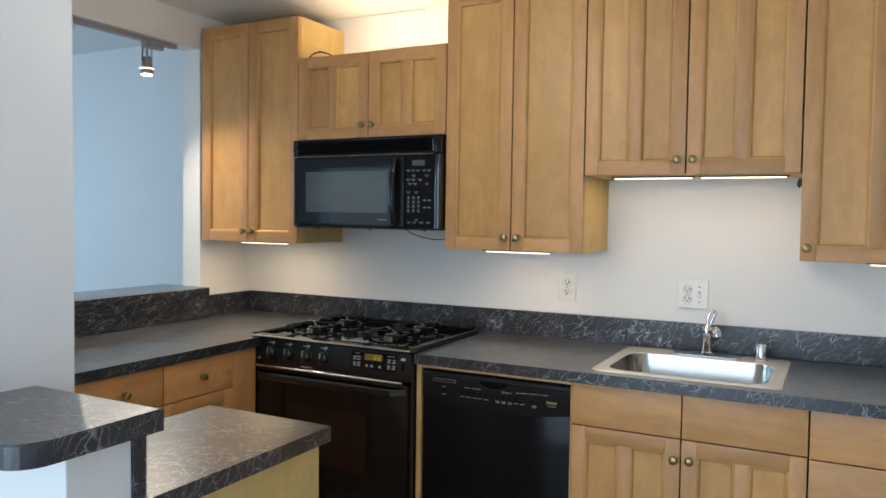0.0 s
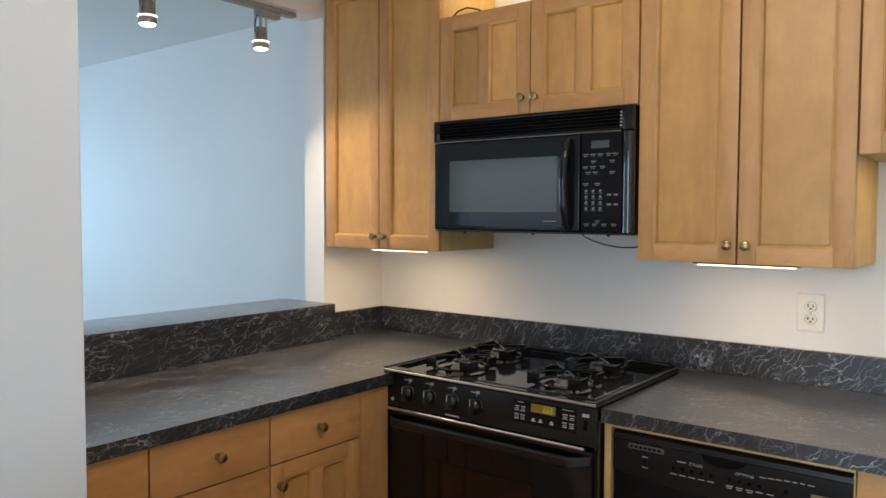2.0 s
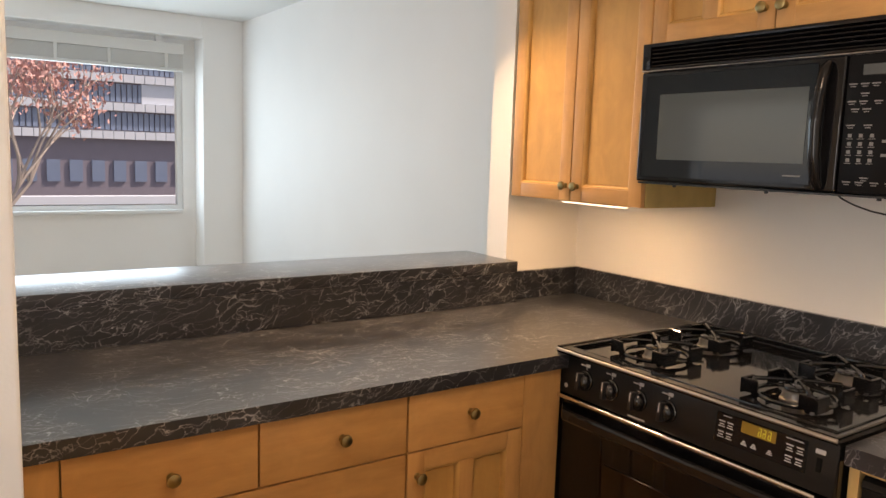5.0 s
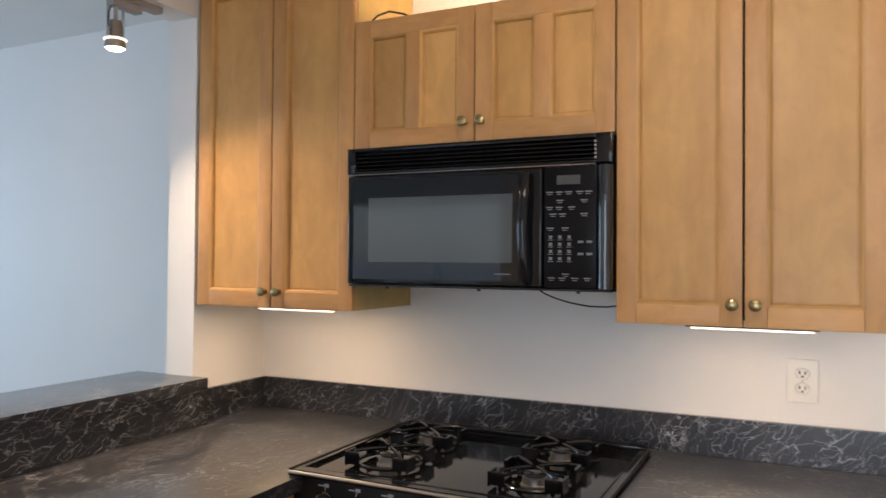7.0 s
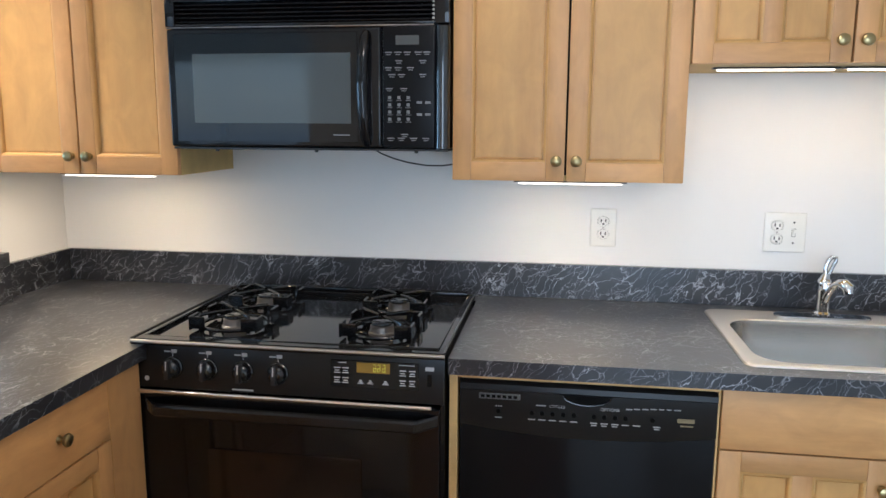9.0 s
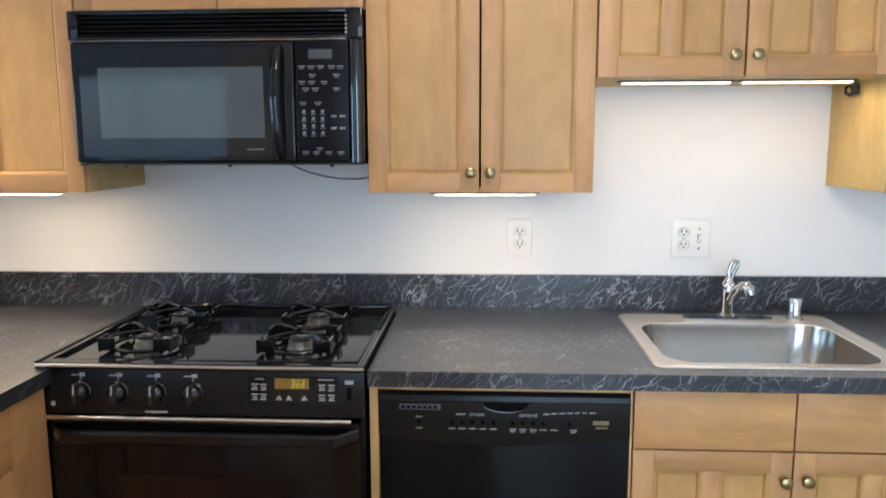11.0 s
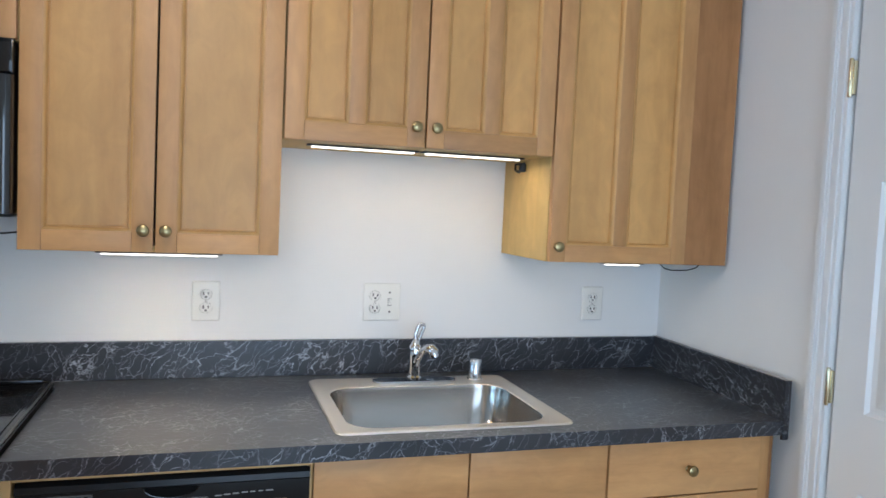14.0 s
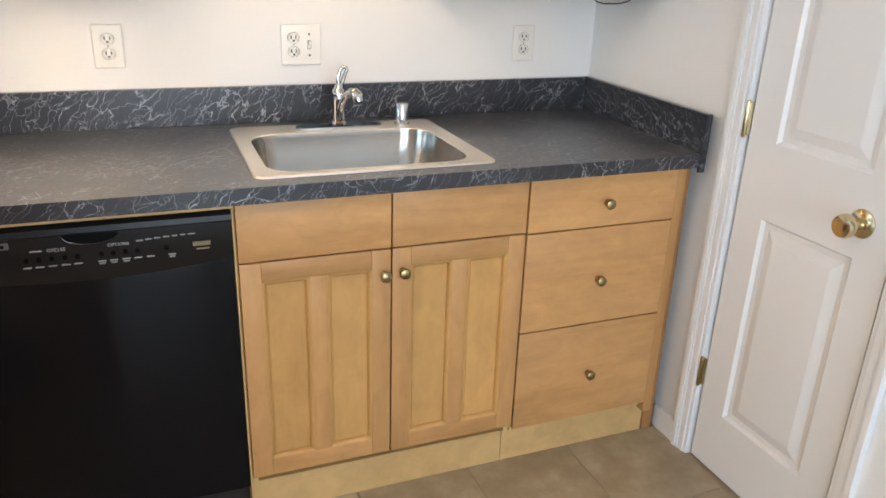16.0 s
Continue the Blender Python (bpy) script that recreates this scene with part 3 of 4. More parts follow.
part("filler", box(2.5935, 2.622, -0.642, -0.612, 0.09, 0.872, 0.002), M_maple, drw_cab)
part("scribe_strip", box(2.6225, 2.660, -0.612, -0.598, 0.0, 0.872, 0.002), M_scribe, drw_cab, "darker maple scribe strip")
toe = thing("toe_kick", (2.0, -0.6, 0), "pale maple toe kick boards along the floor", "toe kick", kind="structure")
part("board", box(1.402, 2.121, -0.612, -0.596, 0.0, 0.106, 0.0015), M_raw, toe)
part("board", box(2.123, 2.618, -0.611, -0.596, 0.0, 0.118, 0.0015), M_raw, toe)

LF = front_x(0.03)
left_cab = thing("base_cabinet", (-0.28, -1.0, 0), "maple corner cabinet with a drawer and a panelled door", "cabinet", "maple base cabinets")
part("body", boxes([(WL + 0.02, 0.029, -1.17, -1.154, 0.11, CB - 0.001), (WL + 0.02, 0.029, -0.70, -0.684, 0.0, CB - 0.001), (WL + 0.02, 0.0, -1.154, -0.70, 0.11, 0.126)]), M_side, left_cab)
part("face_shadow", box(0.018, 0.022, -1.154, -0.70, 0.126, CB - 0.01), M_dark, left_cab)
part("filler", box(0.03, 0.049, -0.815, -0.686, 0.0, 0.874, 0.002), M_maple, left_cab)
drawer(LF, -1.171, -0.818, 0.732, 0.873, left_cab, [(-0.990, 0.803)])
framed_door(LF, -1.171, -0.818, 0.142, 0.728, left_cab, 2, (-1.143, 0.668))
left2 = thing("base_cabinet", (-0.28, -1.55, 0), "maple cabinet with two small drawers above wide ones", "cabinet", "maple base cabinets")
part("body", boxes([(WL + 0.02, 0.029, -1.92, -1.904, 0.11, CB - 0.001), (WL + 0.02, 0.029, -1.189, -1.173, 0.11, CB - 0.001), (WL + 0.02, 0.0, -1.904, -1.189, 0.11, 0.126)]), M_side, left2)
part("face_shadow", box(0.018, 0.022, -1.904, -1.189, 0.126, CB - 0.01), M_dark, left2)
part("filler", box(0.03, 0.048, -2.017, -1.909, 0.1, 0.874, 0.002), M_maple, left2)
drawer(LF, -1.535, -1.176, 0.732, 0.873, left2, [(-1.345, 0.803)])
drawer(LF, -1.906, -1.539, 0.732, 0.873, left2, [(-1.715, 0.796)])
drawer(LF, -1.906, -1.176, 0.436, 0.728, left2, [(-1.35, 0.575), (-1.722, 0.575)])
drawer(LF, -1.906, -1.176, 0.13, 0.432, left2, [(-1.35, 0.28), (-1.722, 0.28)])
toe2 = thing("toe_kick", (-0.02, -1.4, 0), "pale maple toe kick board under the corner cabinets", "toe kick", kind="structure")
part("board", box(-0.02, -0.004, -2.018, -0.816, 0, 0.106, 0.0015), M_raw, toe2)

pen = thing("peninsula_cabinet", (0.9, -1.86, 0), "maple peninsula base with plain end panels", "cabinet", "maple base cabinets")
part("end_panel", box(1.064, 1.082, -2.15, -1.62, 0, CB - 0.005, 0.0015), M_side, pen)
part("side_panel", box(0.726, 0.742, -2.015, -1.62, 0, CB - 0.005, 0.0015), M_side, pen)
part("back_panel", box(0.7425, 1.0635, -1.638, -1.622, 0, CB - 0.005, 0.0015), M_maple, pen)

# ---- gas range ----
rg = thing("gas_range", (0.415, -0.36, 0), "black gas range with four burners and oven", "range")
RX0, RX1, RY = 0.034, 0.798, -0.682
part("body", box(RX0 + 0.003, RX1 - 0.003, -0.62, -0.09, 0.02, 0.90), M_black, rg)
rim = plate([RX0, RX0 + 0.022, RX1 - 0.022, RX1], [-0.690, -0.655, -0.125, -0.085], [(1, 1)], 0.9155, 0.930)
bmesh.ops.bevel(rim, geom=[e for e in rim.edges if all(v.co.z > 0.92 for v in e.verts) and len(e.link_faces) == 2 and abs(e.calc_face_angle()) > 1], offset=0.004, segments=2, affect="EDGES")
part("cooktop", rim, M_black, rg, "glossy black enamel top", smooth=True)
part("burner_pan", box(RX0 + 0.0215, RX1 - 0.0215, -0.6555, -0.1245, 0.912, 0.921), M_black, rg)
part("back_guard", box(RX0 + 0.022, RX1 - 0.022, -0.118, -0.087, 0.9302, 0.942, 0.004), M_black, rg, smooth=True)
for x in (RX0 - 0.001, RX1 - 0.004):
    part("top_trim", box(x, x + 0.005, -0.69, -0.09, 0.9305, 0.9335, 0.001), M_edge, rg, "thin metal edge trim")
part("front_trim", tube([(RX0, -0.690, 0.924), (RX1, -0.690, 0.924)], 0.0045, 8), M_nickel, rg, "worn metal front edge", smooth=True)
panel_tilt = lambda bm: moved(bm, Matrix.Translation((0, -0.678, 0.86)) @ pose(0, 0, 0, -6, 0, 0) @ Matrix(((1, 0, 0, 0), (0, 0, -1, 0), (0, 1, 0, -0.86), (0, 0, 0, 1))))
part("control_panel", panel_tilt(box(RX0 + 0.002, RX1 - 0.002, 0.806, 0.916, -0.05, 0, 0.004)), M_band, rg, smooth=True)
PT = Matrix.Translation((0, -0.678, 0.86)) @ pose(0, 0, 0, -6, 0, 0) @ Matrix(((1, 0, 0, 0), (0, 0, -1, 0), (0, 1, 0, -0.86), (0, 0, 0, 1)))
for u in (0.133, 0.222, 0.312, 0.399):
    k = part("control_knob", lathe([(0.026, 0.0), (0.026, 0.004), (0.0235, 0.006), (0.0225, 0.013), (0.0195, 0.020), (0.013, 0.025), (0.006, 0.027), (0, 0.0275)], PT @ Matrix.Translation((u, 0.858, 0)), 24), M_knob, rg, "black burner knob", smooth=True)
    part("grip", moved(boxes([(u - 0.006, u + 0.006, 0.836, 0.880, 0.010, 0.034)], 0.003, 2), PT), M_blackp, k, smooth=True)
    part("pointer", moved(boxes([(u - 0.0013, u + 0.0013, 0.858, 0.879, 0.0342, 0.0346)]), PT), M_print, k)
    part("printed_mark", moved(boxes([(u - 0.022, u - 0.006, 0.8955, 0.8985, 0, 0.0006), (u - 0.004, u + 0.010, 0.894, 0.9025, 0, 0.0006), (u - 0.001, u + 0.001, 0.886, 0.893, 0, 0.0006)]), PT), M_print, rg)
part("printed_mark", moved(boxes([(0.285, 0.338, 0.812, 0.8155, 0, 0.0006)]), PT), M_print, rg)
part("keypad", moved(boxes([(0.528, 0.736, 0.836, 0.900, 0, 0.0012)], 0.001), PT), M_glass, rg)
part("clock_display", moved(boxes([(0.590, 0.669, 0.872, 0.896, 0.0012, 0.002)]), PT), M_clock, rg, "lit amber clock display")
seg = []
for u in (0.630, 0.640, 0.652):
    seg += [(u, u + 0.006, 0.8915, 0.8928), (u, u + 0.006, 0.8835, 0.8848), (u, u + 0.006, 0.8755, 0.8768), (u - 0.0004, u + 0.0008, 0.876, 0.884), (u + 0.0052, u + 0.0064, 0.876, 0.892)]
tagged(part("clock_digits", moved(boxes([(a, b, c, d, 0.002, 0.0023) for a, b, c, d in seg]), PT), M_digits, rg), kind="stuff")
keys = []
for u in (0.536, 0.556, 0.692, 0.714):
    for v in (0.866, 0.843):
        keys += [(u, u + 0.015, v + 0.014, v + 0.0165), (u + 0.002, u + 0.013, v + 0.008, v + 0.010), (u, u + 0.015, v + 0.003, v + 0.005)]
for u in (0.593, 0.616, 0.652):
    keys += [(u, u + 0.014, 0.846, 0.848), (u + 0.004, u + 0.010, 0.852, 0.855), (u + 0.002, u + 0.012, 0.849, 0.851)]
keys += [(0.545, 0.565, 0.893, 0.895), (0.690, 0.726, 0.893, 0.895), (0.752, 0.772, 0.884, 0.893)]
tagged(part("key_legend", moved(boxes([(a, b, c, d, 0.0012, 0.0018) for a, b, c, d in keys]), PT), M_print, rg), kind="stuff")
part("switch", moved(boxes([(0.757, 0.767, 0.848, 0.876, 0, 0.004)], 0.001), PT), M_dark, rg)
part("badge", lathe([(0.006, 0), (0.006, 0.001), (0, 0.001)], PT @ Matrix.Translation((0.066, 0.829, 0)), 14), M_print, rg)
part("chrome_strip", tube([(RX0 - 0.012, -0.692, 0.801), (RX0 + 0.02, -0.694, 0.801), (RX1 - 0.03, -0.694, 0.801)], 0.0055, 10), M_bright, rg, "bright metal strip above the oven door", smooth=True)
od = part("oven_door", box(RX0 + 0.004, RX1 - 0.012, -0.680, -0.621, 0.235, 0.792, 0.006), M_black, rg, smooth=True)
part("oven_window", box(0.215, 0.60, -0.6835, -0.679, 0.42, 0.66, 0.002), M_ovenglass, od)


def flat_handle():
    """A flat bar, bent back to the door at both ends."""
    bm, rings = bmesh.new(), []
    for x, y in ((0.058, -0.681), (0.098, -0.722), (0.106, -0.727), (0.735, -0.727), (0.743, -0.722), (0.782, -0.681)):
        rings.append([bm.verts.new((x, y + dy, z)) for dy, z in ((0.0, 0.752), (-0.004, 0.757), (-0.004, 0.775), (0.0, 0.780), (0.011, 0.780), (0.011, 0.752))])
    for r0, r1 in zip(rings, rings[1:]):
        for j in range(6):
            bm.faces.new((r0[j], r0[(j + 1) % 6], r1[(j + 1) % 6], r1[j]))
    bm.faces.new(rings[0])
    bm.faces.new(rings[-1])
    return bm


part("oven_handle", flat_handle(), M_knob, od, "flat black oven handle with bent ends")
part("storage_drawer", box(RX0 + 0.004, RX1 - 0.012, -0.678, -0.62, 0.06, 0.225, 0.006), M_black, rg, smooth=True)
part("side_panel", box(RX1 - 0.011, RX1 - 0.001, -0.672, -0.10, 0.02, 0.914), M_black, rg)
part("side_panel", box(RX0 - 0.0025, RX0 + 0.002, -0.672, -0.10, 0.02, 0.8755), M_black, rg)


def burner(cx, cy, r):
    z = 0.921
    b = part("burner", lathe([(0.034, 0), (0.034, 0.004), (0.031, 0.006), (0.030, 0.008), (0.029, 0.022), (0.026, 0.024), (0, 0.024)], Matrix.Translation((cx, cy, z)), 24), M_alu, rg, "pale metal gas burner", smooth=True)
    part("burner_cap", lathe([(0.026, 0), (0.0275, 0.003), (0.026, 0.007), (0.018, 0.009), (0, 0.009)], Matrix.Translation((cx, cy, z + 0.0242)), 24), M_iron, b, smooth=True)
    g = part("grate", tube([(cx + r * math.cos(a), cy + r * math.sin(a), z + 0.010) for a in [2 * math.pi * k / 28 for k in range(28)]], 0.005, 8, close=True), M_iron, rg, "black iron pan grate", smooth=True)
    for k in range(4):
        a = radians(45 + 90 * k)
        c, s = math.cos(a), math.sin(a)
        path = [(cx + (r + 0.004) * c, cy + (r + 0.004) * s, z + 0.002), (cx + (r + 0.012) * c, cy + (r + 0.012) * s, z + 0.030), (cx + (r + 0.006) * c, cy + (r + 0.006) * s, z + 0.044), (cx + r * 0.6 * c, cy + r * 0.6 * s, z + 0.046), (cx + 0.012 * c, cy + 0.012 * s, z + 0.046)]
        part("finger", tube(path, [0.006, 0.006, 0.0055, 0.0045, 0.0035], 8), M_iron, g, smooth=True)
    w = r * 0.92
    for sx in (-1, 1):
        for sy in (-1, 1):
            xa, ya = cx + sx * (r + 0.0005), cy + sy * (w - 0.003)
            part("corner_plate", boxes([(xa - sx * 0.036, xa, ya - 0.003, ya + 0.003, z + 0.010, z + 0.042)], 0.002), M_iron, g)
        for sy in (-1, 1):
            ya = cy + sy * w
            part("side_plate", boxes([(cx + sx * (r + 0.004) - 0.003, cx + sx * (r + 0.004) + 0.003, ya - sy * 0.048, ya, z + 0.006, z + 0.042)], 0.002), M_iron, g)


for cx, cy, r in ((0.222, -0.515, 0.083), (0.214, -0.275, 0.080), (0.612, -0.515, 0.083), (0.604, -0.275, 0.080)):
    burner(cx, cy, r)

# ---- microwave ----
mw = thing("microwave", (0.38, -0.2, 1.376), "black over-the-range microwave hung under a cabinet", "microwave")
MY = -0.386
MF = front_y(MY)
part("body", box(0.002, 0.757, -0.36, -0.002, 1.378, 1.764, 0.004), M_black, mw)
part("vent_frame", moved(boxes([(0.0, 0.027, 1.69, 1.763, -0.03, 0), (0.72, 0.759, 1.69, 1.763, -0.03, 0.0), (0.027, 0.72, 1.752, 1.763, -0.03, 0), (0.027, 0.72, 1.690, 1.697, -0.03, 0)], 0.003, 2), MF), M_black, mw, smooth=True)
part("vent_backing", moved(boxes([(0.02, 0.73, 1.693, 1.76, -0.034, -0.028)]), MF), M_dark, mw)
for k in range(5):
    v = 1.7005 + 0.0108 * k
    part("vent_slat", moved(boxes([(0.025, 0.718, -0.0022, 0.0022, -0.013, 0.0)], 0.001), MF @ Matrix.Translation((0, v, -0.004)) @ pose(0, 0, 0, 25, 0, 0)), M_black, mw)
part("chrome_edge", tube([(0.004, MY - 0.001, 1.6865), (0.72, MY - 0.001, 1.6865)], 0.0022, 8), M_chrome, mw, smooth=True)
md = part("door", moved(boxes([(0.002, 0.583, 1.379, 1.684, -0.028, 0.0)], 0.006, 3), MF), M_black, mw, smooth=True)
part("door_glass", moved(boxes([(0.022, 0.522, 1.392, 1.672, 0, 0.0015)], 0.001), MF), M_glass, md)
part("window_screen", moved(boxes([(0.073, 0.504, 1.441, 1.620, 0.0015, 0.0025)], 0.0005), MF), M_mwglass, md, "grey screened window")
hp = [(0.548, MY - 0.004, 1.668), (0.546, MY - 0.016, 1.655), (0.543, MY - 0.026, 1.60), (0.541, MY - 0.029, 1.53), (0.543, MY - 0.026, 1.46), (0.546, MY - 0.016, 1.403), (0.548, MY - 0.004, 1.388)]
part("handle", tube(hp, [0.010, 0.013, 0.0145, 0.015, 0.0145, 0.013, 0.010], 14), M_black, md, "glossy black bowed handle", smooth=True)
cp = part("control_panel", moved(boxes([(0.588, 0.722, 1.379, 1.684, -0.028, 0.0)], 0.004, 2), MF), M_keys, mw, smooth=True)
part("end_column", lathe([(0.019, 0.0), (0.019, 0.305)], Matrix.Translation((0.741, MY + 0.013, 1.379)), 24), M_gloss, mw, smooth=True)
part("display", moved(boxes([(0.622, 0.682, 1.638, 1.661, 0, 0.001)]), MF), M_display, cp)
rows = []
for v, us in ((1.618, (0.603, 0.628, 0.652, 0.68, 0.702)), (1.597, (0.63, 0.692)), (1.580, (0.603, 0.628, 0.66)), (1.563, (0.612, 0.637, 0.692)), (1.528, (0.605, 0.643)), (1.403, (0.608, 0.636, 0.668, 0.7)), (1.413, (0.645,))):
    for u in us:
        rows += [(u - 0.009, u + 0.009, v, v + 0.003), (u - 0.006, u + 0.006, v - 0.005, v - 0.003)]
for r in range(4):
    for c in range(3):
        u, v = 0.606 + 0.024 * c, 1.507 - 0.018 * r
        rows += [(u - 0.004, u + 0.004, v - 0.004, v + 0.004), (u - 0.007, u + 0.007, v - 0.008, v - 0.0065)]
for u, v in ((0.683, 1.495), (0.705, 1.495), (0.683, 1.465), (0.705, 1.465)):
    rows.append((u - 0.007, u + 0.007, v - 0.003, v + 0.003))
for v in (1.700, 1.710, 1.720, 1.730, 1.740):
    part("vent_tab", moved(boxes([(0.7165, 0.7215, v, v + 0.005, 0.0, 0.0012)], 0.0004), MF), M_nickel, mw)
tagged(part("key_legend", moved(boxes([(a, b, c, d, 0, 0.0008) for a, b, c, d in rows]), MF), M_faint, cp), kind="stuff")
part("maker_mark", moved(boxes([(0.455, 0.50, 1.4105, 1.4135, 0.0015, 0.002)]), MF), M_faint, md)
part("bottom_plate", box(0.004, 0.755, -0.378, -0.01, 1.3715, 1.377, 0.001), M_blackp, mw)
for u in (0.12, 0.4, 0.67):
    part("bottom_screw", lathe([(0.005, 0), (0.005, 0.005), (0, 0.006)], Matrix.Translation((u, -0.36, 1.371)) @ pose(0, 0, 0, 180, 0, 0), 10), M_blackp, mw)

# ---- dishwasher ----
dw = thing("dishwasher", (1.115, -0.35, 0), "black built-in dishwasher with a curved control panel", "dishwasher")
DWF = front_y(-0.640)
part("body", box(0.832, 1.400, -0.615, -0.03, 0.10, 0.855), M_blackp, dw)
part("door", moved(boxes([(0.828, 1.403, 0.115, 0.752, -0.025, 0.0)], 0.004, 2), DWF), M_dwdoor, dw, smooth=True)


def control_band():
    bm = bmesh.new()
    n = 24
    prof = [(0.857, -0.008), (0.850, 0.004), (0.838, 0.006), (0.834, 0.002)]
    cols = []
    for k in range(n + 1):
        u = 0.828 + (1.403 - 0.828) * k / n
        low = 0.748 - 0.022 * (1 - ((u - 1.1155) / 0.2875) ** 2)
        col = [bm.verts.new((u, v, w)) for v, w in prof] + [bm.verts.new((u, low + 0.006, 0.0025)), bm.verts.new((u, low, -0.002)), bm.verts.new((u, low, -0.02))]
        cols.append(col)
    for a, b in zip(cols, cols[1:]):
        for j in range(len(a) - 1):
            bm.faces.new((a[j], b[j], b[j + 1], a[j + 1]))
    return bm


cb = part("control_panel", moved(control_band(), DWF), M_band, dw, smooth=True)


# flat near-black half ellipse: the pull's shaded hollow as colour, no depth
def recess():
    bm = bmesh.new()
    a = [bm.verts.new((1.1185 + 0.052 * math.cos(t), 0.8335 - 0.020 * math.sin(t), 0.0035)) for t in [math.pi * k / 14 for k in range(15)]]
    bm.faces.new(a)
    return bm


part("pull_recess_shade", moved(recess(), DWF), M_dark, cb, "finger pull with its shaded hollow painted dark")
def word(text, u, v, size, parent):
    curve = bpy.data.curves.new("printed_word", "FONT")
    curve.body, curve.size, curve.align_x, curve.align_y = text, size, "CENTER", "CENTER"
    curve.materials.append(M_print)
    ob = new("printed_word", curve)
    ob.parent = parent
    ob.matrix_basis = Matrix.Translation(-ORIGIN[parent.name]) @ DWF @ Matrix.Translation((u, v, 0.0052))
    return ob


word("CYCLES", 1.052, 0.8055, 0.010, cb)
word("OPTIONS", 1.170, 0.8055, 0.010, cb)
vent = part("steam_vent", moved(boxes([(0.872, 0.968, 0.8150, 0.8285, 0.001, 0.0052)], 0.0012), DWF), M_grille, cb, "grey slotted vent")
for k in range(7):
    u = 0.877 + 0.0125 * k
    part("vent_slot", moved(boxes([(u, u + 0.0085, 0.8185, 0.8255, 0.0052, 0.0056)]), DWF), M_dark, vent)
marks = [(0.911, 0.914, 0.797, 0.800), (0.9165, 0.9195, 0.797, 0.800), (0.922, 0.925, 0.797, 0.800), (1.004, 1.026, 0.8045, 0.8065), (1.205, 1.219, 0.808, 0.810), (1.223, 1.236, 0.8095, 0.8115),
         (1.241, 1.254, 0.8105, 0.8125), (1.259, 1.272, 0.8115, 0.8135), (1.277, 1.288, 0.812, 0.814), (1.294, 1.304, 0.8125, 0.8145), (1.310, 1.325, 0.8125, 0.8145)]
for u in (0.918, 0.995, 1.018, 1.042, 1.066, 1.09, 1.135, 1.158, 1.182, 1.205, 1.23, 1.274):
    marks.append((u - 0.008, u + 0.008, 0.770, 0.772))
for u in (1.135, 1.158, 1.182, 1.274):
    marks.append((u - 0.006, u + 0.006, 0.765, 0.7667))
for a, b, c, d in marks:
    part("printed_mark", moved(boxes([(a, b, c, d, 0.002, 0.0045)]), DWF), M_midprint, cb)
part("pull_lip", tube([DWF @ Vector((1.1185 + 0.054 * math.cos(t), 0.8335 - 0.022 * math.sin(t), 0.0035)) for t in [math.pi * k / 14 for k in range(15)]], 0.0016, 6), M_knob, cb, "glossy lip of the finger pull", smooth=True)
for u in (0.918, 0.995, 1.018, 1.042, 1.066, 1.09, 1.135, 1.158, 1.182, 1.205, 1.264):
    part("button", lathe([(0.0055, 0), (0.005, 0.004), (0, 0.004)], DWF @ Matrix.Translation((u, 0.787, 0.002)), 10), M_dark, cb)
part("maker_mark", moved(boxes([(1.318, 1.355, 0.785, 0.794, 0.002, 0.0045), (1.325, 1.352, 0.776, 0.779, 0.002, 0.0045)]), DWF), material("gold_print", (0.22, 0.17, 0.09), 0.45, 0.3), cb)
part("kick_plate", box(0.83, 1.401, -0.60, -0.585, 0.0, 0.112), M_blackp, dw)
ds = thing("dishwasher_surround", (1.1, -0.63, 0), "pale maple strips round the dishwasher opening", "trim", kind="structure")
part("side_strip", box(0.803, 0.822, -0.645, -0.60, 0.0, 0.8755, 0.001), M_raw, ds)
part("top_strip", box(0.8225, 1.4075, -0.642, -0.60, 0.862, 0.8755, 0.001), M_raw, ds)
part("side_strip", box(1.4035, 1.4075, -0.640, -0.60, 0.0, 0.8615, 0.001), M_raw, ds)

# ---- sink ----
sk = thing("sink", (1.76, -0.36, CT), "drop-in stainless steel single-bowl sink", "sink")


def sink_mesh(first, last):
    bm = bmesh.new()
    loops = [(1.462, 2.060, -0.615, -0.092, 0.028, CT + 0.0005), (1.464, 2.058, -0.613, -0.094, 0.027, CT + 0.005), (1.470, 2.052, -0.607, -0.100, 0.024, CT + 0.0075), (1.480, 2.042, -0.597, -0.110, 0.02, CT + 0.0040),
             (1.500, 2.014, -0.582, -0.188, 0.075, CT + 0.0040), (1.5025, 2.0115, -0.5795, -0.1905, 0.075, CT + 0.001), (1.504, 2.010, -0.578, -0.192, 0.075, CT - 0.01), (1.518, 1.996, -0.564, -0.206, 0.07, CT - 0.15), (1.545, 1.97, -0.537, -0.232, 0.06, CT - 0.18), (1.70, 1.82, -0.42, -0.35, 0.03, CT - 0.186)]
    rings = [[bm.verts.new((x, y, z)) for x, y in rounded(x0, x1, y0, y1, r, 7)] for x0, x1, y0, y1, r, z in loops[first:last]]
    for a, b in zip(rings, rings[1:]):
        for k in range(len(a)):
            bm.faces.new((a[k], a[(k + 1) % len(a)], b[(k + 1) % len(a)], b[k]))
    if last == 10:
        bm.faces.new(rings[-1])
    return bm


basin = part("basin", sink_mesh(5, 10), M_steel, sk, smooth=True)
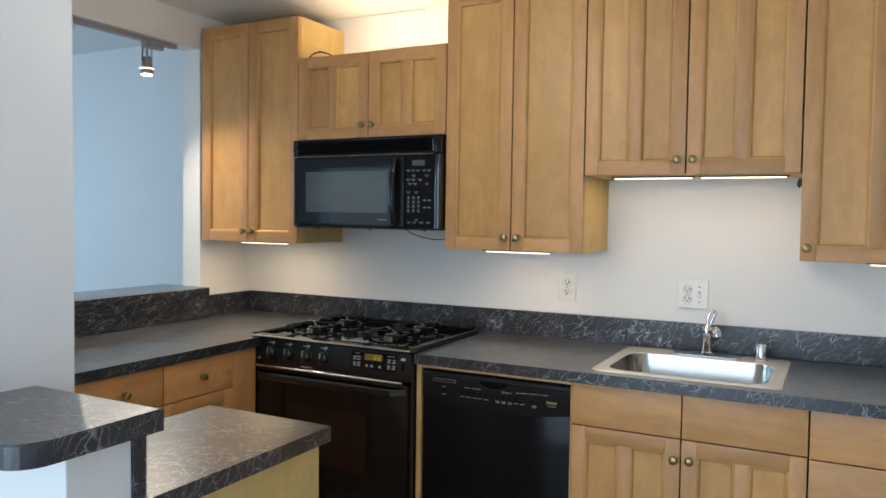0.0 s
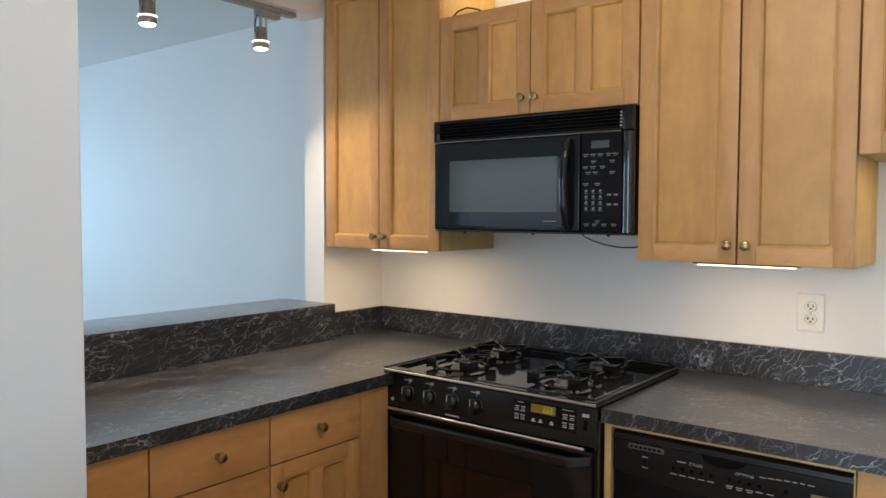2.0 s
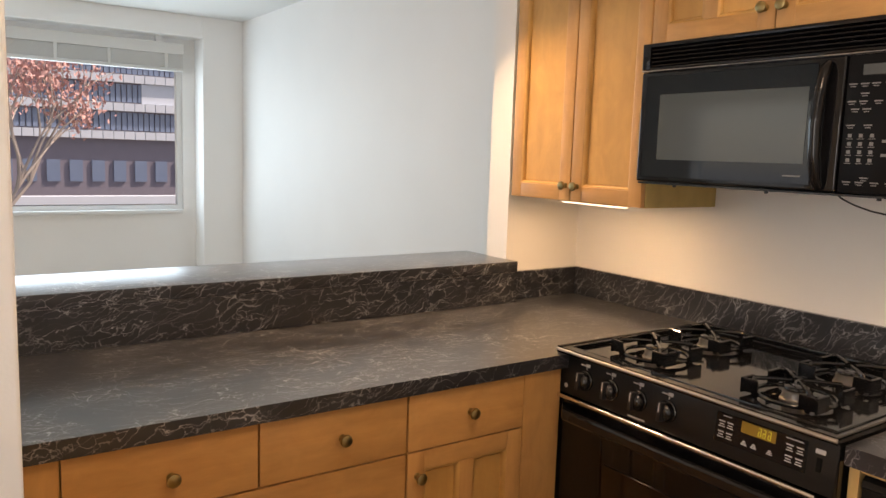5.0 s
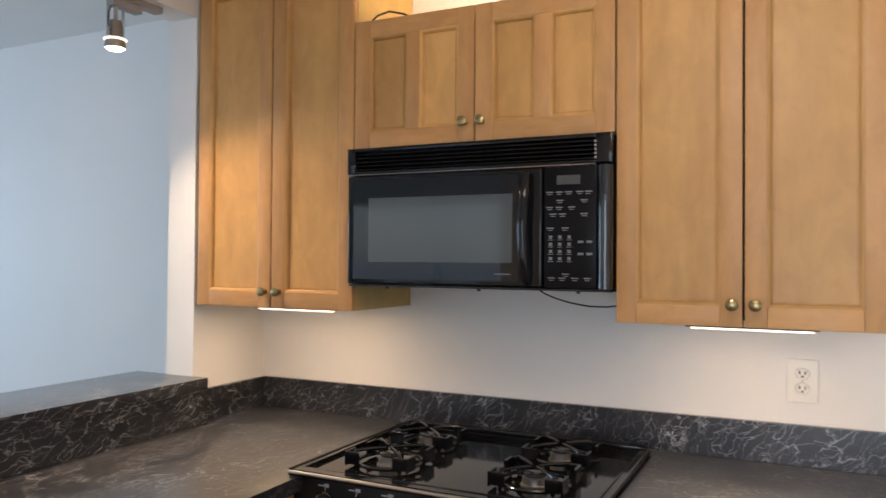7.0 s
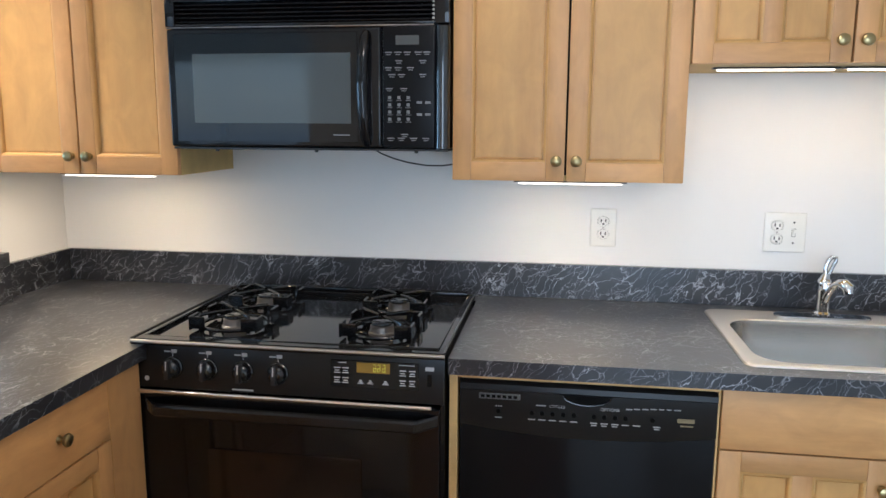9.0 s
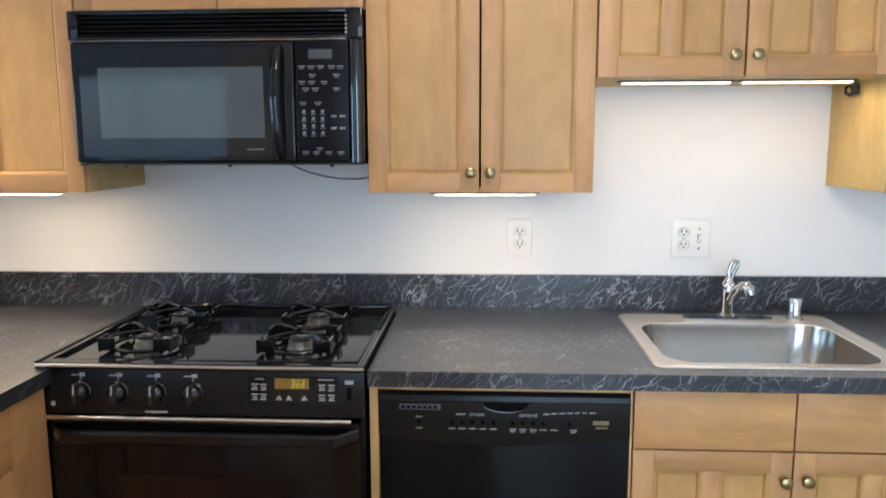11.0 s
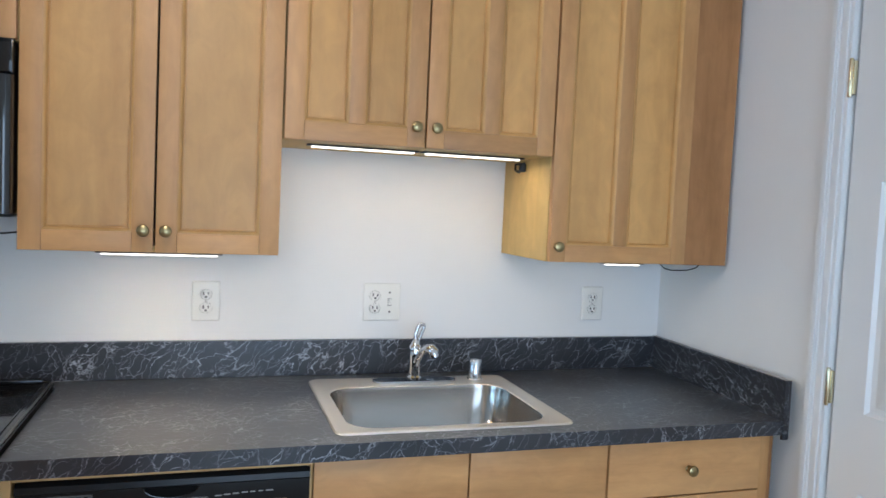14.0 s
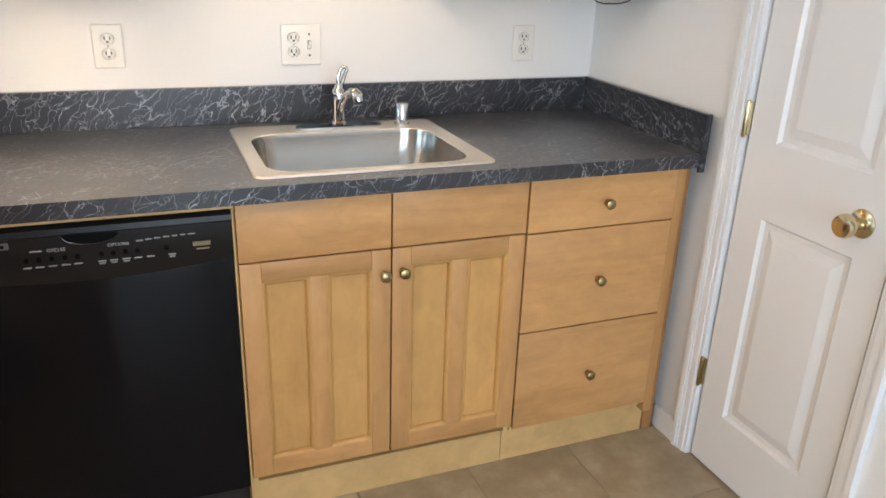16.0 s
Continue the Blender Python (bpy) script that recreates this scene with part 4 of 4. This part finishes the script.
# lighter beige steel: reflection of wall and cabinets put into the rim colour
part("rim", sink_mesh(0, 6), material("rim_sheen_stainless", (0.78, 0.735, 0.675), 0.42, 1.0), sk, "steel rim coloured bright beige for reflected cabinets", smooth=True)
part("drain", lathe([(0.045, 0), (0.045, 0.003), (0.03, 0.003), (0.028, -0.004), (0, -0.004)], Matrix.Translation((1.76, -0.385, CT - 0.185)), 24), M_chrome, sk, smooth=True)

fc = thing("faucet", (1.772, -0.135, CT + 0.004), "chrome single-lever kitchen faucet with a dark base plate", "faucet")
ft = CT + 0.0045
part("base_plate", slab(rounded(1.645, 1.898, -0.165, -0.108, 0.026), ft, ft + 0.0045, 0.0018), M_chrome, fc, smooth=True)
part("body", lathe([(0.024, 0), (0.024, 0.005), (0.018, 0.010), (0.0165, 0.05), (0.0185, 0.068), (0.0185, 0.088), (0.0165, 0.098), (0.009, 0.104), (0, 0.104)], Matrix.Translation((1.770, -0.137, ft + 0.008)), 24), M_chrome, fc, smooth=True)
part("spout", tube([(1.770, -0.140, ft + 0.045), (1.776, -0.150, ft + 0.070), (1.784, -0.163, ft + 0.092), (1.795, -0.176, ft + 0.103), (1.804, -0.187, ft + 0.104), (1.811, -0.194, ft + 0.096), (1.814, -0.196, ft + 0.082)], [0.013, 0.0115, 0.011, 0.0125, 0.0155, 0.0170, 0.0150], 14), M_chrome, fc, smooth=True)
part("lever", tube([(1.769, -0.137, ft + 0.096), (1.772, -0.136, ft + 0.112), (1.775, -0.135, ft + 0.122)], [0.0165, 0.0125, 0.009], 12), M_chrome, fc, smooth=True)
part("lever_loop", tube([(1.773, -0.135, ft + 0.114), (1.770, -0.134, ft + 0.135), (1.776, -0.132, ft + 0.158), (1.786, -0.131, ft + 0.169), (1.797, -0.130, ft + 0.166), (1.797, -0.130, ft + 0.158), (1.789, -0.132, ft + 0.142), (1.781, -0.134, ft + 0.122)], [0.006, 0.006, 0.0062, 0.006, 0.0055, 0.0055, 0.0055, 0.006], 10), M_chrome, fc, smooth=True)
ag = thing("air_gap", (1.96, -0.143, CT + 0.004), "chrome dishwasher air gap cap on the sink", "air gap")
part("cap", lathe([(0.024, 0), (0.024, 0.004), (0.020, 0.005), (0.020, 0.058), (0.0175, 0.062), (0, 0.063)], Matrix.Translation((1.960, -0.143, CT + 0.0045)), 24), M_satin, ag, smooth=True)

# ---- outlets ----
def outlet(x0, x1, z0, z1, label, switch=False):
    th = thing("outlet", ((x0 + x1) / 2, -0.002, z0), label, "outlet", "wall outlets")
    G = front_y(0)
    p = part("plate", moved(boxes([(x0, x1, z0, z1, 0.0005, 0.0065)], 0.004, 3), G), M_plate, th, smooth=True)
    cz = (z0 + z1) / 2
    cx = (x0 + x1) / 2 if not switch else x0 + 0.036
    for dz in (0.0195, -0.0195):
        c = Matrix.Translation((cx, cz + dz, 0.006))
        r = part("receptacle", lathe([(0.0165, 0), (0.0165, 0.0012), (0.0155, 0.002), (0, 0.002)], G @ c @ Matrix.Diagonal((1, 0.86, 1, 1)), 20), M_plate, th, smooth=True)
        part("slots", moved(boxes([(cx - 0.0085, cx - 0.005, cz + dz - 0.002, cz + dz + 0.0075, 0.008, 0.0088), (cx + 0.005, cx + 0.0082, cz + dz - 0.002, cz + dz + 0.0065, 0.008, 0.0088), (cx - 0.003, cx + 0.003, cz + dz - 0.010, cz + dz - 0.005, 0.008, 0.0088)]), G), M_slot, r)
        part("rim", lathe([(0.0188, 0), (0.0188, 0.0005), (0, 0.0005)], G @ c @ Matrix.Diagonal((1, 0.87, 1, 1)), 20), M_shade_line, r)
    part("screw", lathe([(0.003, 0), (0.003, 0.001), (0, 0.0012)], G @ Matrix.Translation((cx, cz, 0.006)), 10), M_nickel, th)
    if switch:
        sx = x1 - 0.034
        part("toggle_slot", moved(boxes([(sx - 0.0056, sx + 0.0056, cz - 0.0118, cz + 0.0118, 0.006, 0.0069)]), G), M_shade_line, th)
        part("toggle", moved(boxes([(sx - 0.005, sx + 0.005, cz - 0.011, cz + 0.011, 0.006, 0.0075), (sx - 0.0035, sx + 0.0035, cz - 0.002, cz + 0.010, 0.0075, 0.016)], 0.001), G), M_plate, th)
        for dz in (-0.03, 0.03):
            part("screw", lathe([(0.003, 0), (0.003, 0.001), (0, 0.0012)], G @ Matrix.Translation((sx, cz + dz, 0.006)), 10), M_slot, th)


outlet(1.137, 1.214, 1.078, 1.193, "ivory double outlet on the white wall")
outlet(1.636, 1.752, 1.077, 1.193, "ivory outlet with a toggle switch above the sink", True)
outlet(2.382, 2.458, 1.077, 1.190, "ivory double outlet by the corner")

# ---- under-cabinet lights ----
def led(x0, x1, y, z, label, power, up=False):
    th = thing("led_light_bar", ((x0 + x1) / 2, y, z), label, "cabinet light", "slim light bars")
    s = 1 if up else -1
    part("housing", box(x0 - 0.012, x1 + 0.012, y - 0.014, y + 0.014, z, z + s * 0.004, 0.001), M_blackp, th)
    part("diffuser", box(x0, x1, y - 0.008, y + 0.008, z + s * 0.0042, z + s * 0.0085, 0.0015), M_led, th, "lit warm white diffuser")
    m = look(((x0 + x1) / 2, y, z + s * 0.011), ((x0 + x1) / 2, y + 0.001, z + s))
    lamp("light_bar_lamp", "AREA", m @ pose(0, 0, 0, 0, 0, 0), power, (1.0, 0.72, 0.41), size=x1 - x0, size_y=0.02)


led(-0.375, -0.10, -0.305, ZB - 0.0005, "slim lit light bar under a corner cabinet", 1.9)
led(0.935, 1.20, -0.315, ZB - 0.0005, "slim lit light bar under a tall cabinet", 1.7)
led(1.433, 1.715, -0.235, 1.5875, "slim lit light bar under the sink cabinet", 0.58)
led(1.748, 2.03, -0.235, 1.5875, "slim lit light bar under the sink cabinet", 0.58)
led(2.29, 2.40, -0.305, ZB - 0.0005, "short lit light bar under the end cabinet", 0.35)
led(0.12, 0.64, -0.17, 2.1365, "light bar on top of the microwave cabinet", 2.0, True)

# ---- track lights ----
TX = -0.655
tr = thing("track_light", (TX, -1.2, 2.233), "grey ceiling track with two lit nickel spotlights", "track light")
part("track", box(TX - 0.018, TX + 0.018, -2.0, -0.47, 2.215, 2.2345, 0.002), M_track, tr)


def spot(y):
    z = 2.214
    a = part("adapter", box(TX - 0.016, TX + 0.016, y - 0.02, y + 0.085, z - 0.024, z, 0.003), M_track, tr)
    part("stem", lathe([(0.006, -0.04), (0.006, 0)], Matrix.Translation((TX, y, z - 0.022)), 10), M_nickel, a, smooth=True)
    for s in (-1, 1):
        part("yoke_arm", boxes([(TX - 0.006, TX + 0.006, y + s * 0.026 - 0.0015, y + s * 0.026 + 0.0015, z - 0.115, z - 0.024)], 0.001), M_nickel, a)
    head = part("lamp_head", lathe([(0.0, 0.058), (0.016, 0.056), (0.019, 0.048), (0.022, 0.012), (0.0275, 0.004), (0.030, -0.016), (0.030, -0.026), (0.027, -0.026), (0.025, -0.020), (0, -0.019)], Matrix.Translation((TX, y, z - 0.122)), 24), M_nickel, a, smooth=True)
    part("ring", lathe([(0.0315, 0), (0.0325, 0.002), (0.0315, 0.004), (0.028, 0.004), (0.028, 0)], Matrix.Translation((TX, y, z - 0.124)), 24), M_led, a, smooth=True)
    part("bulb_face", lathe([(0.0265, 0), (0.020, -0.006), (0.0, -0.009)], Matrix.Translation((TX, y, z - 0.147)), 20), M_bulb, a, "lit bulb", smooth=True)
    part("cord", tube([(TX, y - 0.014, z - 0.02), (TX + 0.012, y - 0.034, z - 0.05), (TX + 0.008, y - 0.034, z - 0.08), (TX, y - 0.02, z - 0.10)], 0.002, 6), M_cable, a)
    lamp("spot_lamp", "SPOT", look((TX, y, z - 0.160), (TX + 0.50, y - 0.25, z - 1.4)), 46, WARM, spot=132, radius=0.025)


spot(-0.634)
spot(-1.104)

# unseen kitchen ceiling lamp added as fill, and the far room's ceiling lamp
kl = thing("ceiling_lamp", (1.05, -1.4, CEIL), "added unseen kitchen ceiling lamp with a lit frosted shade", "ceiling lamp")
part("canopy", lathe([(0.09, 0), (0.09, -0.012), (0.07, -0.02), (0, -0.02)], Matrix.Translation((1.05, -1.4, CEIL - 0.0005)), 28), M_nickel, kl, smooth=True)
kg = part("shade", lathe([(0.16, -0.022), (0.155, -0.045), (0.12, -0.075), (0.06, -0.095), (0, -0.10)], Matrix.Translation((1.05, -1.4, CEIL - 0.001)), 32), glow("lit_frosted_shade", (1.0, 0.86, 0.68), 3.0), kl, smooth=True)
lamp("kitchen_fill_lamp", "POINT", Matrix.Translation((1.05, -1.4, CEIL - 0.25)), 12, (1.0, 0.86, 0.70), radius=0.12)
dl = thing("ceiling_lamp", (-3.05, -1.14, CEIL), "small flush ceiling lamp with a dark finial", "ceiling lamp")
part("canopy", lathe([(0.07, 0), (0.07, -0.012), (0.05, -0.02), (0, -0.02)], Matrix.Translation((-3.05, -1.14, CEIL - 0.0005)), 28), M_nickel, dl, smooth=True)
part("shade", lathe([(0.15, -0.02), (0.145, -0.04), (0.11, -0.065), (0.05, -0.082), (0, -0.086)], Matrix.Translation((-3.05, -1.14, CEIL - 0.001)), 32), material("frosted_shade", (0.8, 0.8, 0.78), 0.3), dl, smooth=True)
part("finial", lathe([(0.012, -0.085), (0.016, -0.095), (0.008, -0.11), (0, -0.112)], Matrix.Translation((-3.05, -1.14, CEIL - 0.001)), 16), M_iron, dl, smooth=True)

# ---- cables ----
def cable(name, pts, r, label):
    th = thing(name, pts[0], label, "cable")
    part("wire", tube(pts, r, 6), M_cable, th, smooth=True)


cable("power_cable", [(0.545, -0.30, 1.372), (0.565, -0.31, 1.362), (0.60, -0.32, 1.350), (0.64, -0.325, 1.340), (0.69, -0.33, 1.333), (0.735, -0.333, 1.333), (0.762, -0.335, 1.337)], 0.0022, "thin black cable looped under the microwave")
cable("light_cable", [(2.47, -0.31, 1.297), (2.485, -0.312, 1.283), (2.51, -0.315, 1.277), (2.56, -0.317, 1.278), (2.59, -0.318, 1.285), (2.605, -0.318, 1.297)], 0.0018, "thin grey cable hanging under the end cabinet")
cable("lamp_cable", [(0.03, -0.325, 2.137), (0.06, -0.325, 2.158), (0.10, -0.326, 2.165), (0.15, -0.326, 2.150), (0.17, -0.326, 2.137)], 0.003, "thin dark cable on the microwave cabinet")
hk = thing("cable_clip", (2.08, -0.15, 1.56), "small black cable clip on the cabinet side", "clip")
part("clip", tube([(2.0785, -0.13, 1.578), (2.068, -0.12, 1.575), (2.064, -0.13, 1.558), (2.068, -0.15, 1.551), (2.064, -0.17, 1.558), (2.068, -0.172, 1.575), (2.0785, -0.165, 1.578)], 0.004, 8), M_cable, hk, smooth=True)
part("plug", box(2.066, 2.0805, -0.175, -0.150, 1.552, 1.578, 0.003), M_cable, hk)

# ---- raised blind ----
bl = thing("window_blind", (-4.5, -1.7, 2.0), "white horizontal blind raised to the top of the window", "blind")
part("headrail", box(-4.53, -4.475, -2.98, -0.42, 2.115, 2.2, 0.004), M_blind, bl)
for y in (-0.6, -1.7, -2.8):
    part("bracket", box(-4.525, -4.48, y - 0.02, y + 0.02, 2.2005, 2.2428), M_vinyl, bl)
for k in range(12):
    part("slat", box(-4.525, -4.478, -2.97, -0.425, 2.02 + 0.0078 * k, 2.0255 + 0.0078 * k), M_blind, bl)
part("bottom_rail", box(-4.527, -4.476, -2.972, -0.423, 1.99, 2.016, 0.004), M_blind, bl)
for y in (-0.55, -0.95, -1.3, -1.7, -2.2, -2.7):
    part("ladder_tape", box(-4.4745, -4.4725, y - 0.012, y + 0.012, 1.99, 2.115), M_blind, bl)

# ---- outdoors ----
M_ground = material("street_ground", (0.16, 0.16, 0.155), 0.9)
_g = node(M_ground, "ShaderNodeTexNoise", [(0, placed(M_ground, (1, 1, 1), False), 0)], Scale=0.15, Detail=5.0)
wire(M_ground, ramp(M_ground, _g, 0, [(0.35, grey(0.11)), (0.65, grey(0.20))]), 0, "Base Color")
structure("ground", box(-600, 600, -600, 600, -6.4, -6.0), M_ground, "grey street ground below the windows", "ground")
# blue skylight is mixed into these concrete, brick and glass colours
M_conc = paint("skylit_blue_concrete", (0.64, 0.72, 0.82), 0.8)
M_brick = paint("skylit_blue_brick", (0.24, 0.225, 0.28), 0.8)
M_offglass = material("skylit_blue_glass", (0.20, 0.27, 0.40), 0.15)
bd = thing("office_building", (-75, 6, -6), "long office block with pale bands and dark window strips, tinted skylight blue", "building")
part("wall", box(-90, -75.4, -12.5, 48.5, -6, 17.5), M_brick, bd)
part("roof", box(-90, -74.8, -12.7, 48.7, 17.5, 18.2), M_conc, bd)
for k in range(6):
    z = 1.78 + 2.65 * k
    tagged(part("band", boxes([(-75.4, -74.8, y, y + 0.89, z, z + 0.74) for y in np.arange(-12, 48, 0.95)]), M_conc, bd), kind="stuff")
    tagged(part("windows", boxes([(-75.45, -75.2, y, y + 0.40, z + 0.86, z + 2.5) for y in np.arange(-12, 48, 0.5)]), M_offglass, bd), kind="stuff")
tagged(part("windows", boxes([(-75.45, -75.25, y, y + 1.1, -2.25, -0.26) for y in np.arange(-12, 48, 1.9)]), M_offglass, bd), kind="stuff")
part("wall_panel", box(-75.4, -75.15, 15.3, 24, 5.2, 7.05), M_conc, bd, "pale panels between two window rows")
pw = thing("parapet", (-34, 0, -6), "pale concrete roadside wall", "wall")
part("wall", box(-34.3, -34, -40, 40, -6, -1.25), M_ground, pw)
part("coping", box(-34.5, -33.8, -40, 40, -1.25, -0.9), M_conc, pw)


def tree(x, y, z, high, seed, leaf):
    rnd = random.Random(seed)
    th = thing("street_tree", (x, y, z), "slender street tree with thin reddish autumn leaves", "tree")
    bm, tips = bmesh.new(), []

    def grow(p, d, length, r, depth):
        pts, rad = [p], [r]
        for k in range(3):
            d = (d + Vector((rnd.uniform(-1, 1), rnd.uniform(-1, 1), rnd.uniform(-0.2, 0.7))) * 0.22).normalized()
            p = p + d * length / 3
            pts.append(p)
            rad.append(r * (1 - 0.15 * (k + 1)))
        tube(pts, rad, 5 if depth else 8, bm)
        if depth == 4:
            tips.extend(pts[1:])
            return
        for k in range(3):
            a = (d + Vector((rnd.uniform(-1, 1), rnd.uniform(-1, 1), rnd.uniform(-0.1, 0.8))) * 0.85).normalized()
            grow(p, a, length * rnd.uniform(0.62, 0.8), r * 0.55, depth + 1)

    grow(Vector((x, y, z)), Vector((0, 0, 1)), high * 0.36, high * 0.018, 0)
    part("trunk", bm, material("grey_bark", (0.45, 0.40, 0.37), 0.9), th)
    lb = bmesh.new()
    for p in tips:
        for k in range(9):
            q = p + Vector([rnd.gauss(0, 0.28) for _ in range(3)])
            if q.z < leaf:
                continue
            e = Euler([rnd.uniform(0, 6.3) for _ in range(3)]).to_matrix()
            s = rnd.uniform(0.06, 0.12)
            lb.faces.new([lb.verts.new(q + e @ Vector(c)) for c in ((-s, 0, 0), (0, -s * 0.6, 0.02), (s, 0, 0), (0, s * 0.6, 0.02))])
    tagged(part("crown", lb, material("red_leaves", (0.60, 0.36, 0.34), 0.7), th), kind="stuff")


tree(-25, -1.6, -6, 11.0, 5, 0.6)

# ---- floor tiles ----
def floor_tiles():
    me = {}
    step, gap = 0.33, 0.004
    for i in range(-2, 11):
        for j in range(0, 15):
            x0, y0 = -0.62 + i * step, -0.60 - (j + 1) * step
            x1, y1 = min(x0 + step - gap, WR - 0.001), y0 + step - gap
            if x1 - x0 < 0.03 or y0 < -4.97:
                continue
            key = round(x1 - x0, 3)
            if key not in me:
                bm = box(0, x1 - x0, 0, y1 - y0, -0.006, 0.0, 0.0018, 1)
                m = bpy.data.meshes.new("tile")
                bm.to_mesh(m)
                bm.free()
                m.materials.append(M_tile)
                me[key] = m
            ob = new("tile", me[key])
            ob.location = (x0, y0, 0.0)
            ob.parent = floor_ob


floor_tiles()
